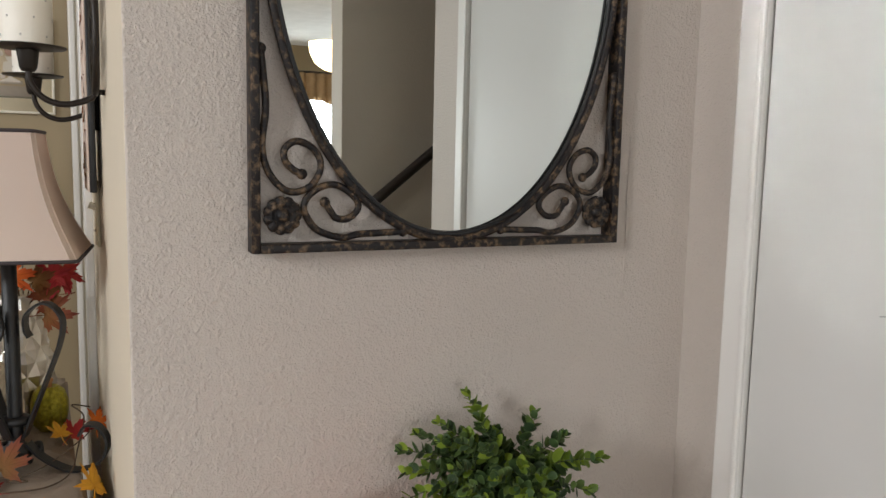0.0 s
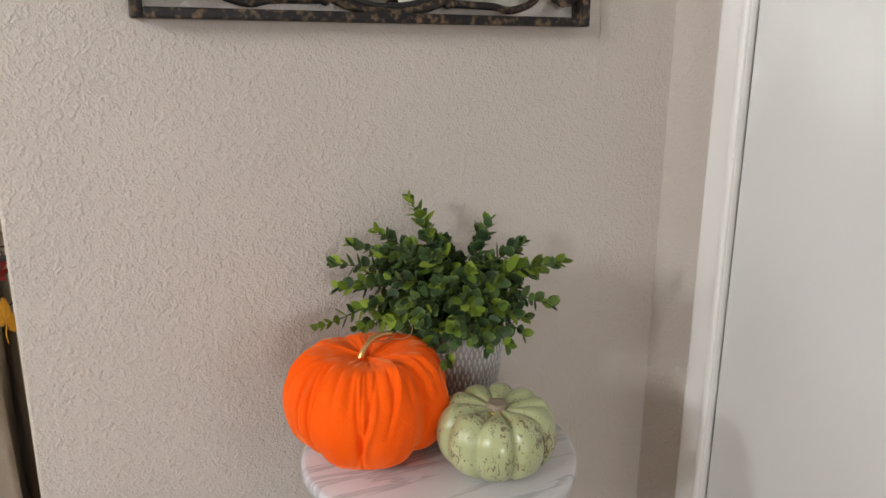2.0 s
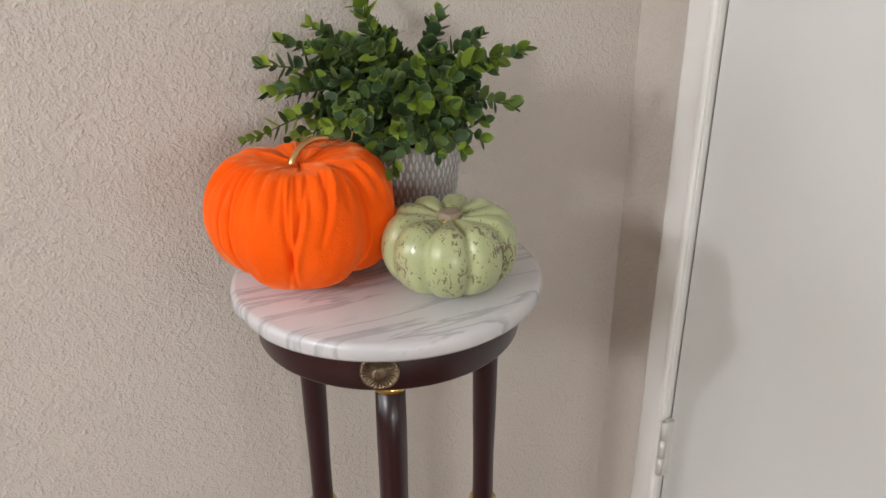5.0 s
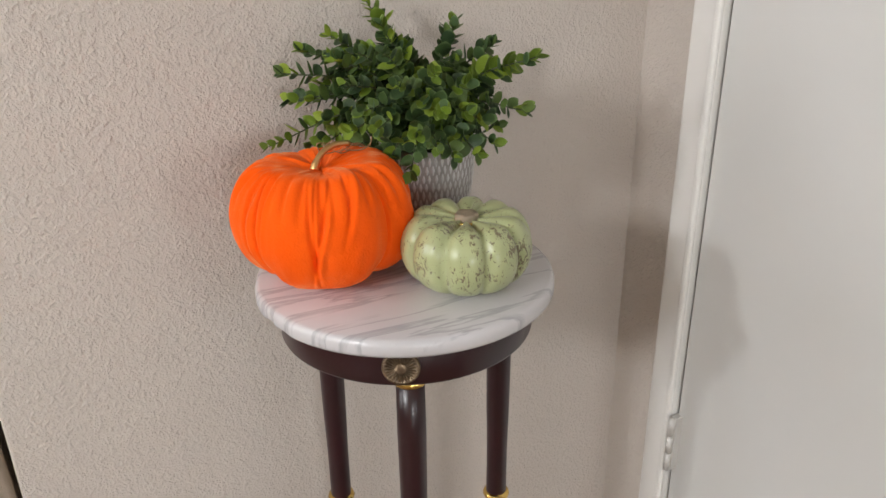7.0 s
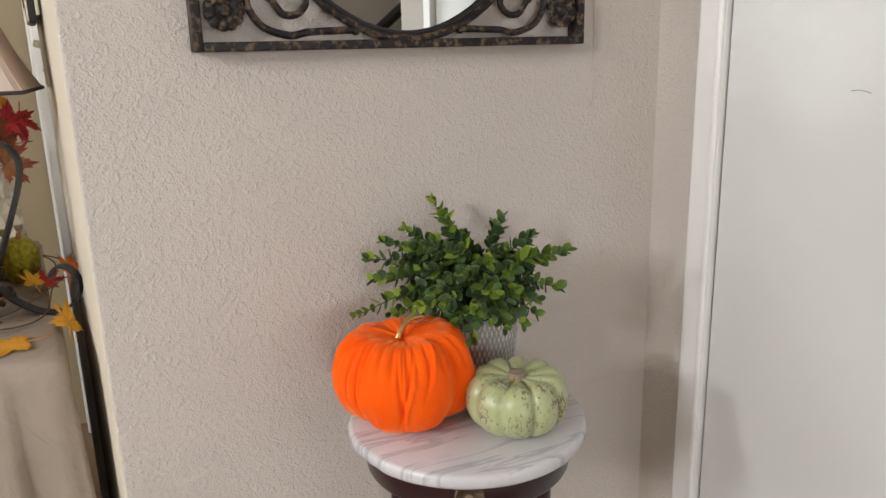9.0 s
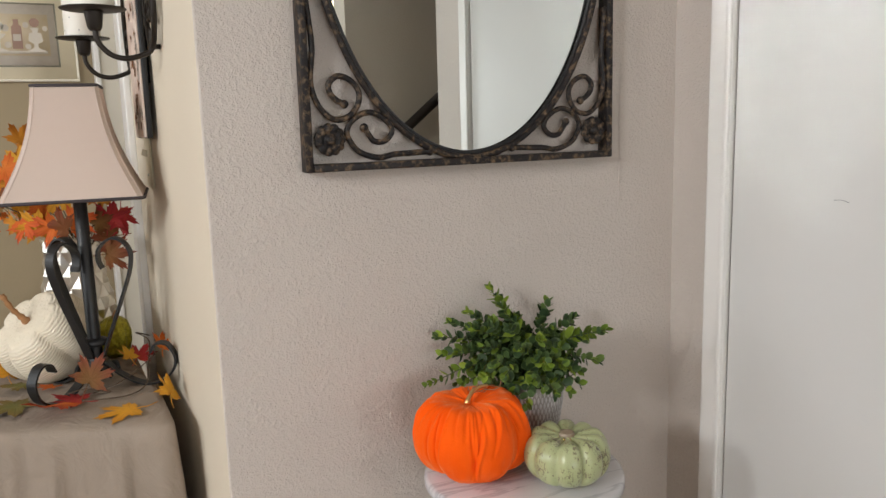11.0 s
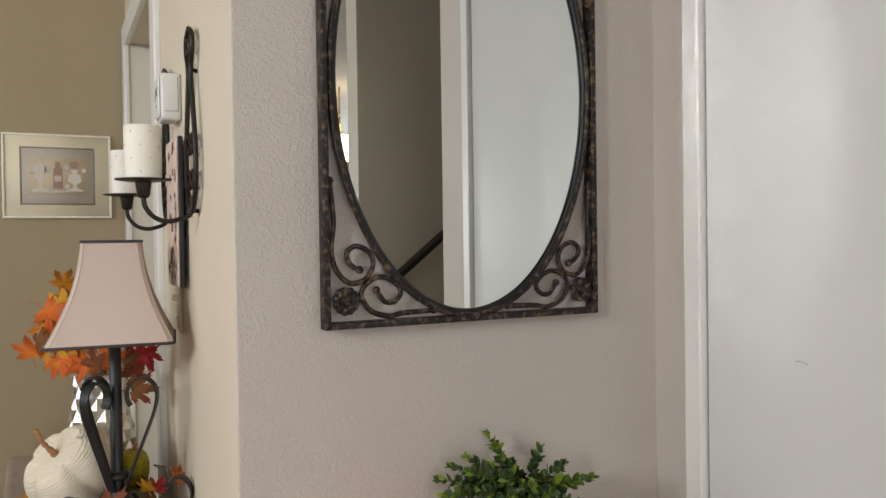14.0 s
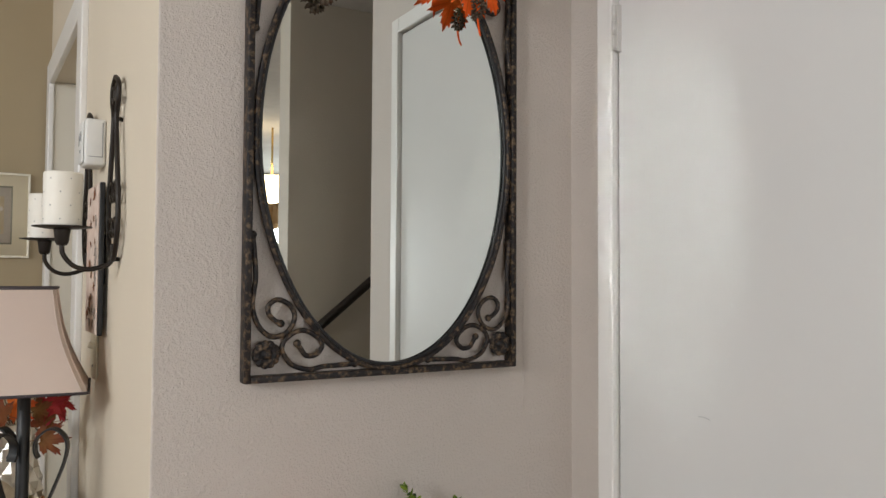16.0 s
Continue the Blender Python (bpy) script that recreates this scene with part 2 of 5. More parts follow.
setting("baseboard", box(DOOR_X - 0.012, DOOR_X, D1 + 0.054, WALL_Y - 0.012, 0, 0.085, 0.003), TRIM, "white painted baseboard")
setting("baseboard", box(DOOR_X - 0.012, DOOR_X, -0.04, D0 - 0.054, 0, 0.085, 0.003), TRIM, "white painted baseboard")

door = thing("door_1", "plain white painted closet door, closed", "door", kind="structure")
part("door_leaf", box(DOOR_X - 0.006, DOOR_X + 0.03, D0 - 0.003, D1 + 0.0045, 0.012, DTOP + 0.003, 0.0015), DOOR, door, smooth=False)


def hinge(z):
    h = part("hinge", box(CX - 0.001, DOOR_X + 0.004, D1 - 0.004, D1 + 0.006, z - 0.044, z + 0.044, 0.001), HINGE, door, "white painted butt hinge", smooth=False)
    for k in range(3):
        bm = bmesh.new()
        bmesh.ops.create_cone(bm, cap_ends=True, segments=14, radius1=0.0046, radius2=0.0046, depth=0.0275, matrix=Matrix.Translation((CX - 0.004, D1 + 0.001, z + (k - 1) * 0.0292)))
        part("knuckle", bm, HINGE, h)


hinge(1.812)
hinge(0.385)
part("jamb", box(DOOR_X + 0.03, DOOR_X + 0.05, D0 - 0.01, D1 + 0.01, 0, DTOP + 0.01), TRIM, door)

# doorway in the return wall
def return_x(y):
    return 0.102 - 0.0323 * (y - 0.962)


rw = math.degrees(math.atan2(-0.0323, 1.0))


setting("trim", prism([(return_x(1.74) - 0.016, 1.74), (return_x(1.74) + 0.001, 1.74), (return_x(1.82) + 0.001, 1.82), (return_x(1.82) - 0.016, 1.82)], 0, 2.055, 0.004), TRIM, "white painted door casing")
setting("trim", prism([(return_x(2.56) - 0.016, 2.56), (return_x(2.56) + 0.001, 2.56), (return_x(2.64) + 0.001, 2.64), (return_x(2.64) - 0.016, 2.64)], 0, 2.055, 0.004), TRIM, "white painted door casing")
setting("trim", prism([(return_x(1.82) - 0.016, 1.82), (return_x(1.82) + 0.001, 1.82), (return_x(2.56) + 0.001, 2.56), (return_x(2.56) - 0.016, 2.56)], 1.98, 2.055, 0.004), TRIM, "white painted door casing")
back_door = thing("door_2", "plain pale painted door set deep in its casing", "door", kind="structure")
part("door_leaf", prism([(return_x(1.80) + 0.100, 1.802), (return_x(1.80) + 0.132, 1.802), (return_x(2.57) + 0.132, 2.568), (return_x(2.57) + 0.100, 2.568)], 0, 1.988), BACK_DOOR, back_door, smooth=False)
part("jamb", prism([(return_x(2.57) + 0.002, 2.57), (return_x(2.57) + 0.134, 2.57), (return_x(2.648) + 0.134, 2.648), (return_x(2.648) + 0.002, 2.648)], 0, 1.988), BACK_DOOR, back_door, smooth=False)

# handrail
rail = thing("handrail", "dark wooden handrail fixed to the stair wall", "handrail")
part("rail", tube([(0.90, -0.66, 1.092), (1.003, -0.66, 1.174), (1.199, -0.66, 1.332), (2.3, -0.66, 2.219)], 0.019, 12), DARK_RAIL, rail)
for rx, rz in ((1.30, 1.38), (2.0, 1.945)):
    part("bracket", tube([(rx, -0.72, rz - 0.03), (rx, -0.68, rz - 0.03), (rx, -0.66, rz + 0.01)], 0.006, 8), BLACK_IRON, rail)



def fleck_iron(name):
    """Dark painted iron with rubbed bronze flecks."""
    m = material(name, (0.008, 0.007, 0.008), 0.5, 0.0, second=(0.020, 0.014, 0.011), scale=25, fine=150, bump=0.45)
    t, b = nodes_of(m)
    b.inputs["Specular IOR Level"].default_value = 0.3
    where = t.nodes.new("ShaderNodeTexCoord")
    n = t.nodes.new("ShaderNodeTexNoise")
    n.inputs["Scale"].default_value, n.inputs["Detail"].default_value, n.inputs["Roughness"].default_value = 95.0, 4.0, 0.65
    t.links.new(where.outputs["Object"], n.inputs["Vector"])
    r = t.nodes.new("ShaderNodeMapRange")
    r.inputs["From Min"].default_value, r.inputs["From Max"].default_value = 0.50, 0.66
    t.links.new(n.outputs["Fac"], r.inputs["Value"])
    mix = t.nodes.new("ShaderNodeMix")
    mix.data_type = "RGBA"
    t.links.new(b.inputs["Base Color"].links[0].from_socket, mix.inputs["A"])
    mix.inputs["B"].default_value = (0.16, 0.105, 0.062, 1)
    t.links.new(r.outputs["Result"], mix.inputs["Factor"])
    t.links.new(mix.outputs["Result"], b.inputs["Base Color"])
    return m


IRON = fleck_iron("bronzed_iron_flecks")
# ---- mirror with a scrolled iron frame ----
MX, MZ, HW, HH = 0.492, 1.575, 0.258, 0.397
mirror = thing("wall_mirror", "oval mirror in a bronzed scrolled iron frame on the wall", "mirror", pose(MX, 0.933, MZ))
for name, b in (("frame_bar", (-HW, -HW + 0.0105, -HH, HH)), ("frame_bar", (HW - 0.0105, HW, -HH, HH)),
                ("frame_bar", (-HW + 0.0105, HW - 0.0105, -HH, -HH + 0.0105)), ("frame_bar", (-HW + 0.0105, HW - 0.0105, HH - 0.0105, HH))):
    part(name, box(b[0], b[1], -0.009, 0.017, b[2], b[3], 0.0018), IRON, mirror)
EA, EB = 0.2425, 0.3865
oval = [(EA * math.cos(t), -0.002, EB * math.sin(t)) for t in (2 * math.pi * k / 96 for k in range(96))]
part("oval_ring", tube(oval, 0.0052, 8, loop=True), IRON, mirror)
oval2 = [(EA * 0.972 * math.cos(t), 0.000, EB * 0.9825 * math.sin(t)) for t in (2 * math.pi * k / 96 for k in range(96))]
part("inner_ring", tube(oval2, 0.0036, 8, loop=True), BLACK_IRON, mirror)
glass = bmesh.new()
skin(glass, [[(f * EA * math.cos(t), y, f * EB * math.sin(t)) for t in (2 * math.pi * k / 96 for k in range(96))] for f, y in ((0.985, 0.0052), (0.985, 0.004))], caps=True)
bmesh.ops.remove_doubles(glass, verts=glass.verts, dist=1e-6)
part("mirror_glass", glass, MIRROR, mirror, "silvered oval mirror glass", smooth=False)
part("backing", skin(bmesh.new(), [[(0.98 * EA * math.cos(t), y, 0.98 * EB * math.sin(t)) for t in (2 * math.pi * k / 64 for k in range(64))] for y in (0.0062, 0.0165)]), BLACK_IRON, mirror)
SCROLL_A = [(.0124, .2327), (.0158, .198), (.0179, .165), (.0134, .125), (.0186, .099), (.0312, .080), (.0475, .071), (.067, .076), (.080, .092), (.0816, .109), (.0706, .124), (.0525, .130), (.0397, .121), (.0397, .108), (.049, .0975), (.0597, .092)]
SCROLL_B = [(.188, .022), (.1575, .021), (.1304, .020), (.1076, .0165), (.080, .025), (.0656, .0415), (.0619, .0547), (.069, .068), (.0875, .079), (.106, .078), (.125, .0646), (.129, .0514), (.1174, .0396), (.1023, .0396), (.0949, .048), (.0875, .059)]


def flower(parent, cx, cz):
    """A cast rosette: scalloped rim, ring of petals, button centre."""
    prof = [(0.0250, 0.0), (0.0262, 0.0030), (0.0245, 0.0065), (0.0205, 0.0052), (0.0175, 0.0082), (0.0145, 0.0080), (0.0112, 0.0056), (0.0090, 0.0062), (0.0082, 0.0098), (0.0050, 0.0118), (0.0008, 0.0122)]

    def shape(a, r, z, k):
        s = 1 + (0.075 * abs(math.cos(5.5 * a)) - 0.03 if k < 4 else 0.05 * math.cos(9 * a) if k < 7 else 0)
        dz = 0.0014 * abs(math.cos(5.5 * a)) if 0 < k < 5 else 0
        return (cx + 0.84 * r * s * math.cos(a), -0.001 - z - dz, cz + 0.84 * r * s * math.sin(a))
    return part("flower", lathe(prof, 88, shape), IRON, parent, "cast iron flower boss")


for sx in (-1, 1):
    for sz in (-1, 1):
        for pts in (SCROLL_A, SCROLL_B):
            line = smooth_line([(sx * (HW - u), -0.002, sz * (HH - v)) for u, v in pts], 6)
            s = part("scroll", tube(line, 0.0043, 8), IRON, mirror)
            for e in (line[0], line[-1]):
                part("knob", ball(0.0066, Matrix.Translation(e) @ Matrix.Diagonal((1, 0.8, 1, 1))), IRON, s)
        flower(mirror, sx * (HW - 0.0360), sz * (HH - 0.0440))
part("hanger", box(-0.03, 0.03, 0.008, 0.017, HH - 0.03, HH - 0.012), BLACK_IRON, mirror)

# ---- leaves ----


def leaf_material(name, a, b, c, tips):
    m = material(name, a, 0.62, second=b, scale=22, amount=0.5, fine=300, bump=0.25)
    t, sh = nodes_of(m)
    sh.inputs["Specular IOR Level"].default_value = 0.15
    info = t.nodes.new("ShaderNodeObjectInfo")
    mix = t.nodes.new("ShaderNodeMix")
    mix.data_type = "RGBA"
    old = sh.inputs["Base Color"].links[0].from_socket
    mul = t.nodes.new("ShaderNodeMath")
    mul.operation, mul.inputs[1].default_value = "MULTIPLY", 0.75
    t.links.new(info.outputs["Random"], mul.inputs[0])
    t.links.new(mul.outputs[0], mix.inputs["Factor"])
    t.links.new(old, mix.inputs["A"])
    mix.inputs["B"].default_value = (*c, 1)
    # colour runs from the stalk to the tips, with dark veins spreading from the base
    where = t.nodes.new("ShaderNodeTexCoord")
    ln = t.nodes.new("ShaderNodeVectorMath")
    ln.operation = "LENGTH"
    t.links.new(where.outputs["Object"], ln.inputs[0])
    run = t.nodes.new("ShaderNodeMapRange")
    run.inputs["From Min"].default_value, run.inputs["From Max"].default_value = 0.012, 0.052
    t.links.new(ln.outputs["Value"], run.inputs["Value"])
    tip = t.nodes.new("ShaderNodeMix")
    tip.data_type = "RGBA"
    t.links.new(mix.outputs["Result"], tip.inputs["A"])
    tip.inputs["B"].default_value = (*tips, 1)
    t.links.new(run.outputs["Result"], tip.inputs["Factor"])
    sep = t.nodes.new("ShaderNodeSeparateXYZ")
    t.links.new(where.outputs["Object"], sep.inputs[0])
    ang = t.nodes.new("ShaderNodeMath")
    ang.operation = "ARCTAN2"
    t.links.new(sep.outputs["X"], ang.inputs[0])
    t.links.new(sep.outputs["Y"], ang.inputs[1])
    wave = t.nodes.new("ShaderNodeMath")
    wave.operation = "PINGPONG"
    wave.inputs[1].default_value = radians(25)
    t.links.new(ang.outputs[0], wave.inputs[0])
    vein = t.nodes.new("ShaderNodeMapRange")
    vein.inputs["From Min"].default_value, vein.inputs["From Max"].default_value = 0.0, 0.05
    vein.inputs["To Min"].default_value, vein.inputs["To Max"].default_value = 0.45, 0.0
    t.links.new(wave.outputs[0], vein.inputs["Value"])
    dark = t.nodes.new("ShaderNodeMix")
    dark.data_type = "RGBA"
    t.links.new(tip.outputs["Result"], dark.inputs["A"])
    dark.inputs["B"].default_value = (*(q * 0.35 for q in a), 1)
    t.links.new(vein.outputs["Result"], dark.inputs["Factor"])
    t.links.new(dark.outputs["Result"], sh.inputs["Base Color"])
    return m


YELLOW = leaf_material("yellow_leaf", (0.68, 0.34, 0.03), (0.55, 0.20, 0.02), (0.62, 0.34, 0.04), (0.50, 0.21, 0.02))
ORANGE_LEAF = leaf_material("orange_leaf", (0.62, 0.14, 0.02), (0.70, 0.26, 0.04), (0.55, 0.09, 0.02), (0.45, 0.05, 0.02))
RED_LEAF = leaf_material("red_leaf", (0.36, 0.02, 0.025), (0.45, 0.08, 0.03), (0.30, 0.03, 0.05), (0.26, 0.02, 0.03))
RUST_LEAF = leaf_material("rust_leaf", (0.17, 0.070, 0.02), (0.12, 0.080, 0.025), (0.19, 0.055, 0.02), (0.19, 0.035, 0.025))
GREEN_LEAF = leaf_material("green_leaf", (0.13, 0.15, 0.04), (0.24, 0.17, 0.05), (0.18, 0.16, 0.05), (0.20, 0.11, 0.03))
AMBER = leaf_material("amber_leaf", (0.52, 0.20, 0.02), (0.30, 0.10, 0.02), (0.60, 0.26, 0.03), (0.36, 0.10, 0.02))
BRIGHT_LEAF = leaf_material("bright_leaf", (0.90, 0.15, 0.015), (0.80, 0.10, 0.01), (0.85, 0.14, 0.02), (0.85, 0.11, 0.012))
TWIG = material("twig", (0.10, 0.065, 0.04), 0.8, fine=200, bump=0.6)
LOBES = [(0, 1.06), (6, .82), (11, .88), (16, .64), (21, .68), (28, .40), (34, .60), (38, .84), (42, .78), (48, 1.02), (54, .76), (60, .80), (66, .52), (74, .40), (83, .58), (91, .56), (102, .78), (109, .54), (118, .56), (130, .38), (150, .32), (172, .16)]


def maple(size, curl=0.25, seed=0):
    """A maple leaf in its own plane, stalk towards -y, with lobes, a folded midrib and curled tips."""
    rng = random.Random(seed)
    bm = bmesh.new()
    out = [(a, r) for a, r in LOBES] + [(360 - a, r) for a, r in LOBES[::-1] if a]
    bend = [rng.uniform(-1, 1) for _ in range(3)]

    def lift(x, y, r):
        return size * curl * (0.35 * r * r * bend[0] + 0.5 * bend[1] * x * y + 0.30 * bend[2] * x * x - 0.10 * abs(x) + 0.08 * math.sin(7 * x + 5 * y + seed))
    mid, rim = [], []
    for a, r in out:
        r *= rng.uniform(0.93, 1.05)
        x, y = r * math.sin(radians(a)), r * math.cos(radians(a))
        rim.append(bm.verts.new((x * size, y * size, lift(x, y, r))))
        x, y = x * 0.45, y * 0.45
        mid.append(bm.verts.new((x * size, y * size, lift(x, y, r * 0.45))))
    c = bm.verts.new((0, 0, lift(0, 0, 0)))
    n = len(rim)
    for i in range(n):
        j = (i + 1) % n
        bm.faces.new((mid[i], mid[j], rim[j], rim[i]))
        bm.faces.new((c, mid[j], mid[i]))
    tube([(0, -0.1 * size, 0), (0.02 * size, -0.5 * size, -0.03 * size), (0.06 * size, -0.8 * size, 0.02 * size)], 0.0009, 5, bm)
    return bm


def leaf_thing(label, mat, size, m, curl=0.3, seed=0):
    ob = part("maple_leaf", maple(size, curl, seed), mat, None, "", True, m)
    return tagged(ob, label, "leaf", "scattered leaves")


# swag over the mirror
swag = thing("autumn_swag", "orange maple leaves with dark pine cones on the mirror frame", "decoration", pose(0, 0, 0))
for k, (x, z, rz, s, tilt) in enumerate(((0.632, 1.868, 195, 0.060, 12), (0.668, 1.880, 150, 0.056, -10), (0.602, 1.886, 230, 0.050, 15), (0.690, 1.905, 120, 0.05, 10), (0.65, 1.93, 20, 0.06, -12), (0.60, 1.935, 320, 0.055, 8), (0.52, 1.945, 200, 0.05, 10), (0.45, 1.945, 170, 0.05, -10), (0.38, 1.925, 140, 0.05, 8))):
    part("leaf", maple(s, 0.5, k + 3), BRIGHT_LEAF, swag, "", True, pose(x, 0.905 - 0.004 * (k % 3), z, 90 + tilt, rz, 0))


def pine_cone(x, y, z, size):
    bm = bmesh.new()
    for k in range(60):
        f = (k + 0.5) / 60
        a, r = k * 2.4, size * 0.62 * math.sin(math.pi * (0.12 + 0.8 * f))
        d = Vector((math.cos(a), math.sin(a), 0.5 - f)).normalized()
        p = Vector((0, 0, size * (0.9 - 1.8 * f))) + d * r * 0.45
        tube([p, p + d * r * 0.5, p + d * r * 0.9 + Vector((0, 0, -0.12 * size))], [size * 0.10, size * 0.13, size * 0.02], 5, bm)
    return part("pine_cone", bm, TWIG, swag, "dark brown pine cone", True, pose(x, y, z, 12, 0, 0))


pine_cone(0.357, 0.908, 1.825, 0.032)
pine_cone(0.645, 0.902, 1.835, 0.022)
part("stalk", tube(smooth_line([(0.645, 0.902, 1.82), (0.648, 0.902, 1.80), (0.653, 0.904, 1.785)], 5), [0.0022] * 5 + [0.002] * 5 + [0.0006], 6), BRIGHT_LEAF, swag)
part("stalk", tube(smooth_line([(0.357, 0.915, 1.84), (0.42, 0.918, 1.92), (0.5, 0.92, 1.95), (0.6, 0.918, 1.93), (0.66, 0.912, 1.85)], 6), 0.003, 6), TWIG, swag)

# ---- plant stand ----
TX, TY, TOP = 0.480, 0.7735, 0.757


def marble_material():
    m = material("white_marble", (0.61, 0.59, 0.60), 0.26, second=(0.47, 0.455, 0.46), scale=9, coat=0.1, bump=0.0)
    t, b = nodes_of(m)
    where = t.nodes.new("ShaderNodeTexCoord")
    mapping = t.nodes.new("ShaderNodeMapping")
    mapping.inputs["Scale"].default_value = (0.9, 7.5, 1.0)
    t.links.new(where.outputs["Object"], mapping.inputs["Vector"])
    n = t.nodes.new("ShaderNodeTexNoise")
    n.inputs["Scale"].default_value, n.inputs["Detail"].default_value, n.inputs["Distortion"].default_value = 5.5, 6.0, 0.35
    t.links.new(mapping.outputs["Vector"], n.inputs["Vector"])
    r = t.nodes.new("ShaderNodeValToRGB")
    els = r.color_ramp.elements
    els[0].position, els[0].color = 0.474, (0, 0, 0, 1)
    els[1].position, els[1].color = 0.55, (0, 0, 0, 1)
    e = els.new(0.495)
    e.color = (1, 1, 1, 1)
    t.links.new(n.outputs["Fac"], r.inputs["Fac"])
    f = t.nodes.new("ShaderNodeMath")
    f.operation, f.inputs[1].default_value = "MULTIPLY", 0.58
    t.links.new(r.outputs["Color"], f.inputs[0])
    mix = t.nodes.new("ShaderNodeMix")
    mix.data_type = "RGBA"
    t.links.new(b.inputs["Base Color"].links[0].from_socket, mix.inputs["A"])
    mix.inputs["B"].default_value = (0.27, 0.26, 0.28, 1)
    t.links.new(f.outputs[0], mix.inputs["Factor"])
    t.links.new(mix.outputs["Result"], b.inputs["Base Color"])
    return m


MARBLE = marble_material()
stand = thing("plant_stand", "mahogany plant stand with a round white marble top", "table", pose(TX, TY, 0))
R = 0.1400


def chipped(a, r, z, k):
    """The rim, with a chip broken from its lower edge."""
    near = math.exp(-((a - radians(188)) / 0.05) ** 2) + 0.6 * math.exp(-((a - radians(196)) / 0.07) ** 2)
    r2 = r - (0.0045 * near * (1 - k / 6) if 0.1 < r and k < 5 else 0)
    return (r2 * math.cos(a), r2 * math.sin(a), z)


part("marble_top", lathe([(0.128, TOP - 0.0165), (R - 0.002, TOP - 0.016), (R, TOP - 0.013), (R, TOP - 0.006), (R - 0.0015, TOP - 0.002), (R - 0.005, TOP), (0.05, TOP)], 120, chipped), MARBLE, stand, "white marble top with grey veins and a chipped rim")
AZ = TOP - 0.0165
part("apron", lathe([(0.112, AZ - 0.037), (0.1195, AZ - 0.037), (0.1205, AZ - 0.035), (0.1205, AZ - 0.004), (0.1185, AZ), (0.05, AZ)], 96), MAHOGANY, stand, "dark red mahogany apron")
FRONT = 243.0
fa = radians(FRONT)
bm = bmesh.new()
mm = Matrix.Translation((0.1202 * math.cos(fa), 0.1202 * math.sin(fa), AZ - 0.0185)) @ Matrix.Rotation(fa, 4, "Z") @ Matrix.Rotation(radians(90), 4, "Y")
rings = lathe([(0.0160, 0.0), (0.0160, 0.002), (0.0150, 0.0034), (0.0134, 0.0030), (0.0124, 0.0018), (0.0055, 0.0030), (0.0045, 0.0046), (0.001, 0.0050)], 208, lambda a, r, z, k: (r * math.cos(a), r * math.sin(a), z * (1 + (0.55 * math.sin(26 * a) if 4 <= k <= 5 else 0.10 * math.sin(40 * a) if k in (2, 3) else 0))))
rings.transform(mm)
part("medallion", rings, OLD_BRASS, stand, "round antique brass sunburst medallion")
for k in range(3):
    a = fa + radians((3.5, 117.5, -118.5)[k])
    lr = (0.095, 0.106, 0.098)[k]
    cx, cy = lr * math.cos(a), lr * math.sin(a)
    leg = part("leg", lathe([(0.0115, 0.0), (0.013, 0.01), (0.0125, 0.1), (0.0115, 0.48), (0.0115, 0.51), (0.0125, 0.56), (0.0132, 0.64), (0.0126, AZ - 0.0405)], 20, lambda t, r, z, i, cx=cx, cy=cy: (cx + r * math.cos(t), cy + r * math.sin(t), z)), MAHOGANY, stand, "dark mahogany turned leg")
    for z, r in ((AZ - 0.0455, 0.0148), (0.445, 0.0142)):
        part("collar", lathe([(r - 0.003, z - 0.0045), (r, z - 0.003), (r + 0.0012, z), (r, z + 0.003), (r - 0.003, z + 0.0045)], 20, lambda t, q, h, i, cx=cx, cy=cy: (cx + q * math.cos(t), cy + q * math.sin(t), h)), BRASS, leg, "polished brass collar")

# ---- orange velvet pumpkin ----


def velvet_material():
    m = material("orange_velvet", (0.93, 0.112, 0.005), 0.85, second=(0.88, 0.082, 0.001), scale=14, amount=0.5, fine=500, bump=0.35, sheen=0.42)
    t, b = nodes_of(m)
    where = t.nodes.new("ShaderNodeTexCoord")
    flow = t.nodes.new("ShaderNodeMapping")
    flow.inputs["Scale"].default_value = (70.0, 70.0, 9.0)
    t.links.new(where.outputs["Object"], flow.inputs["Vector"])
    streak = t.nodes.new("ShaderNodeTexNoise")
    streak.inputs["Scale"].default_value, streak.inputs["Detail"].default_value = 1.0, 5.0
    t.links.new(flow.outputs["Vector"], streak.inputs["Vector"])
    amount = t.nodes.new("ShaderNodeMapRange")
    amount.inputs["From Min"].default_value, amount.inputs["From Max"].default_value = 0.42, 0.72
    amount.inputs["To Min"].default_value, amount.inputs["To Max"].default_value = 0.15, 1.0
    t.links.new(streak.outputs["Fac"], amount.inputs["Value"])
    t.links.new(amount.outputs["Result"], b.inputs["Sheen Weight"])
    b.inputs["Sheen Tint"].default_value = (1.0, 0.50, 0.22, 1)
    b.inputs["Sheen Roughness"].default_value = 0.42
    b.inputs["Specular IOR Level"].default_value = 0.08
    return m


VELVET = velvet_material()
SEAMS = [(-109, 0.75), (-153, 1.0), (-57, 1.15), (-14, 0.9), (36, 1.0), (90, 1.0), (144, 1.0), (196, 0.9)]
FOLDS = [(-94, .24, .92, 10), (-115, .26, .95, -3), (-140, .45, .97, 5), (-73, .55, .95, 14), (-30, .65, .9, -6), (15, .6, .9, 6), (60, .6, .9, 5), (120, .6, .9, 5), (170, .6, .9, -6)]


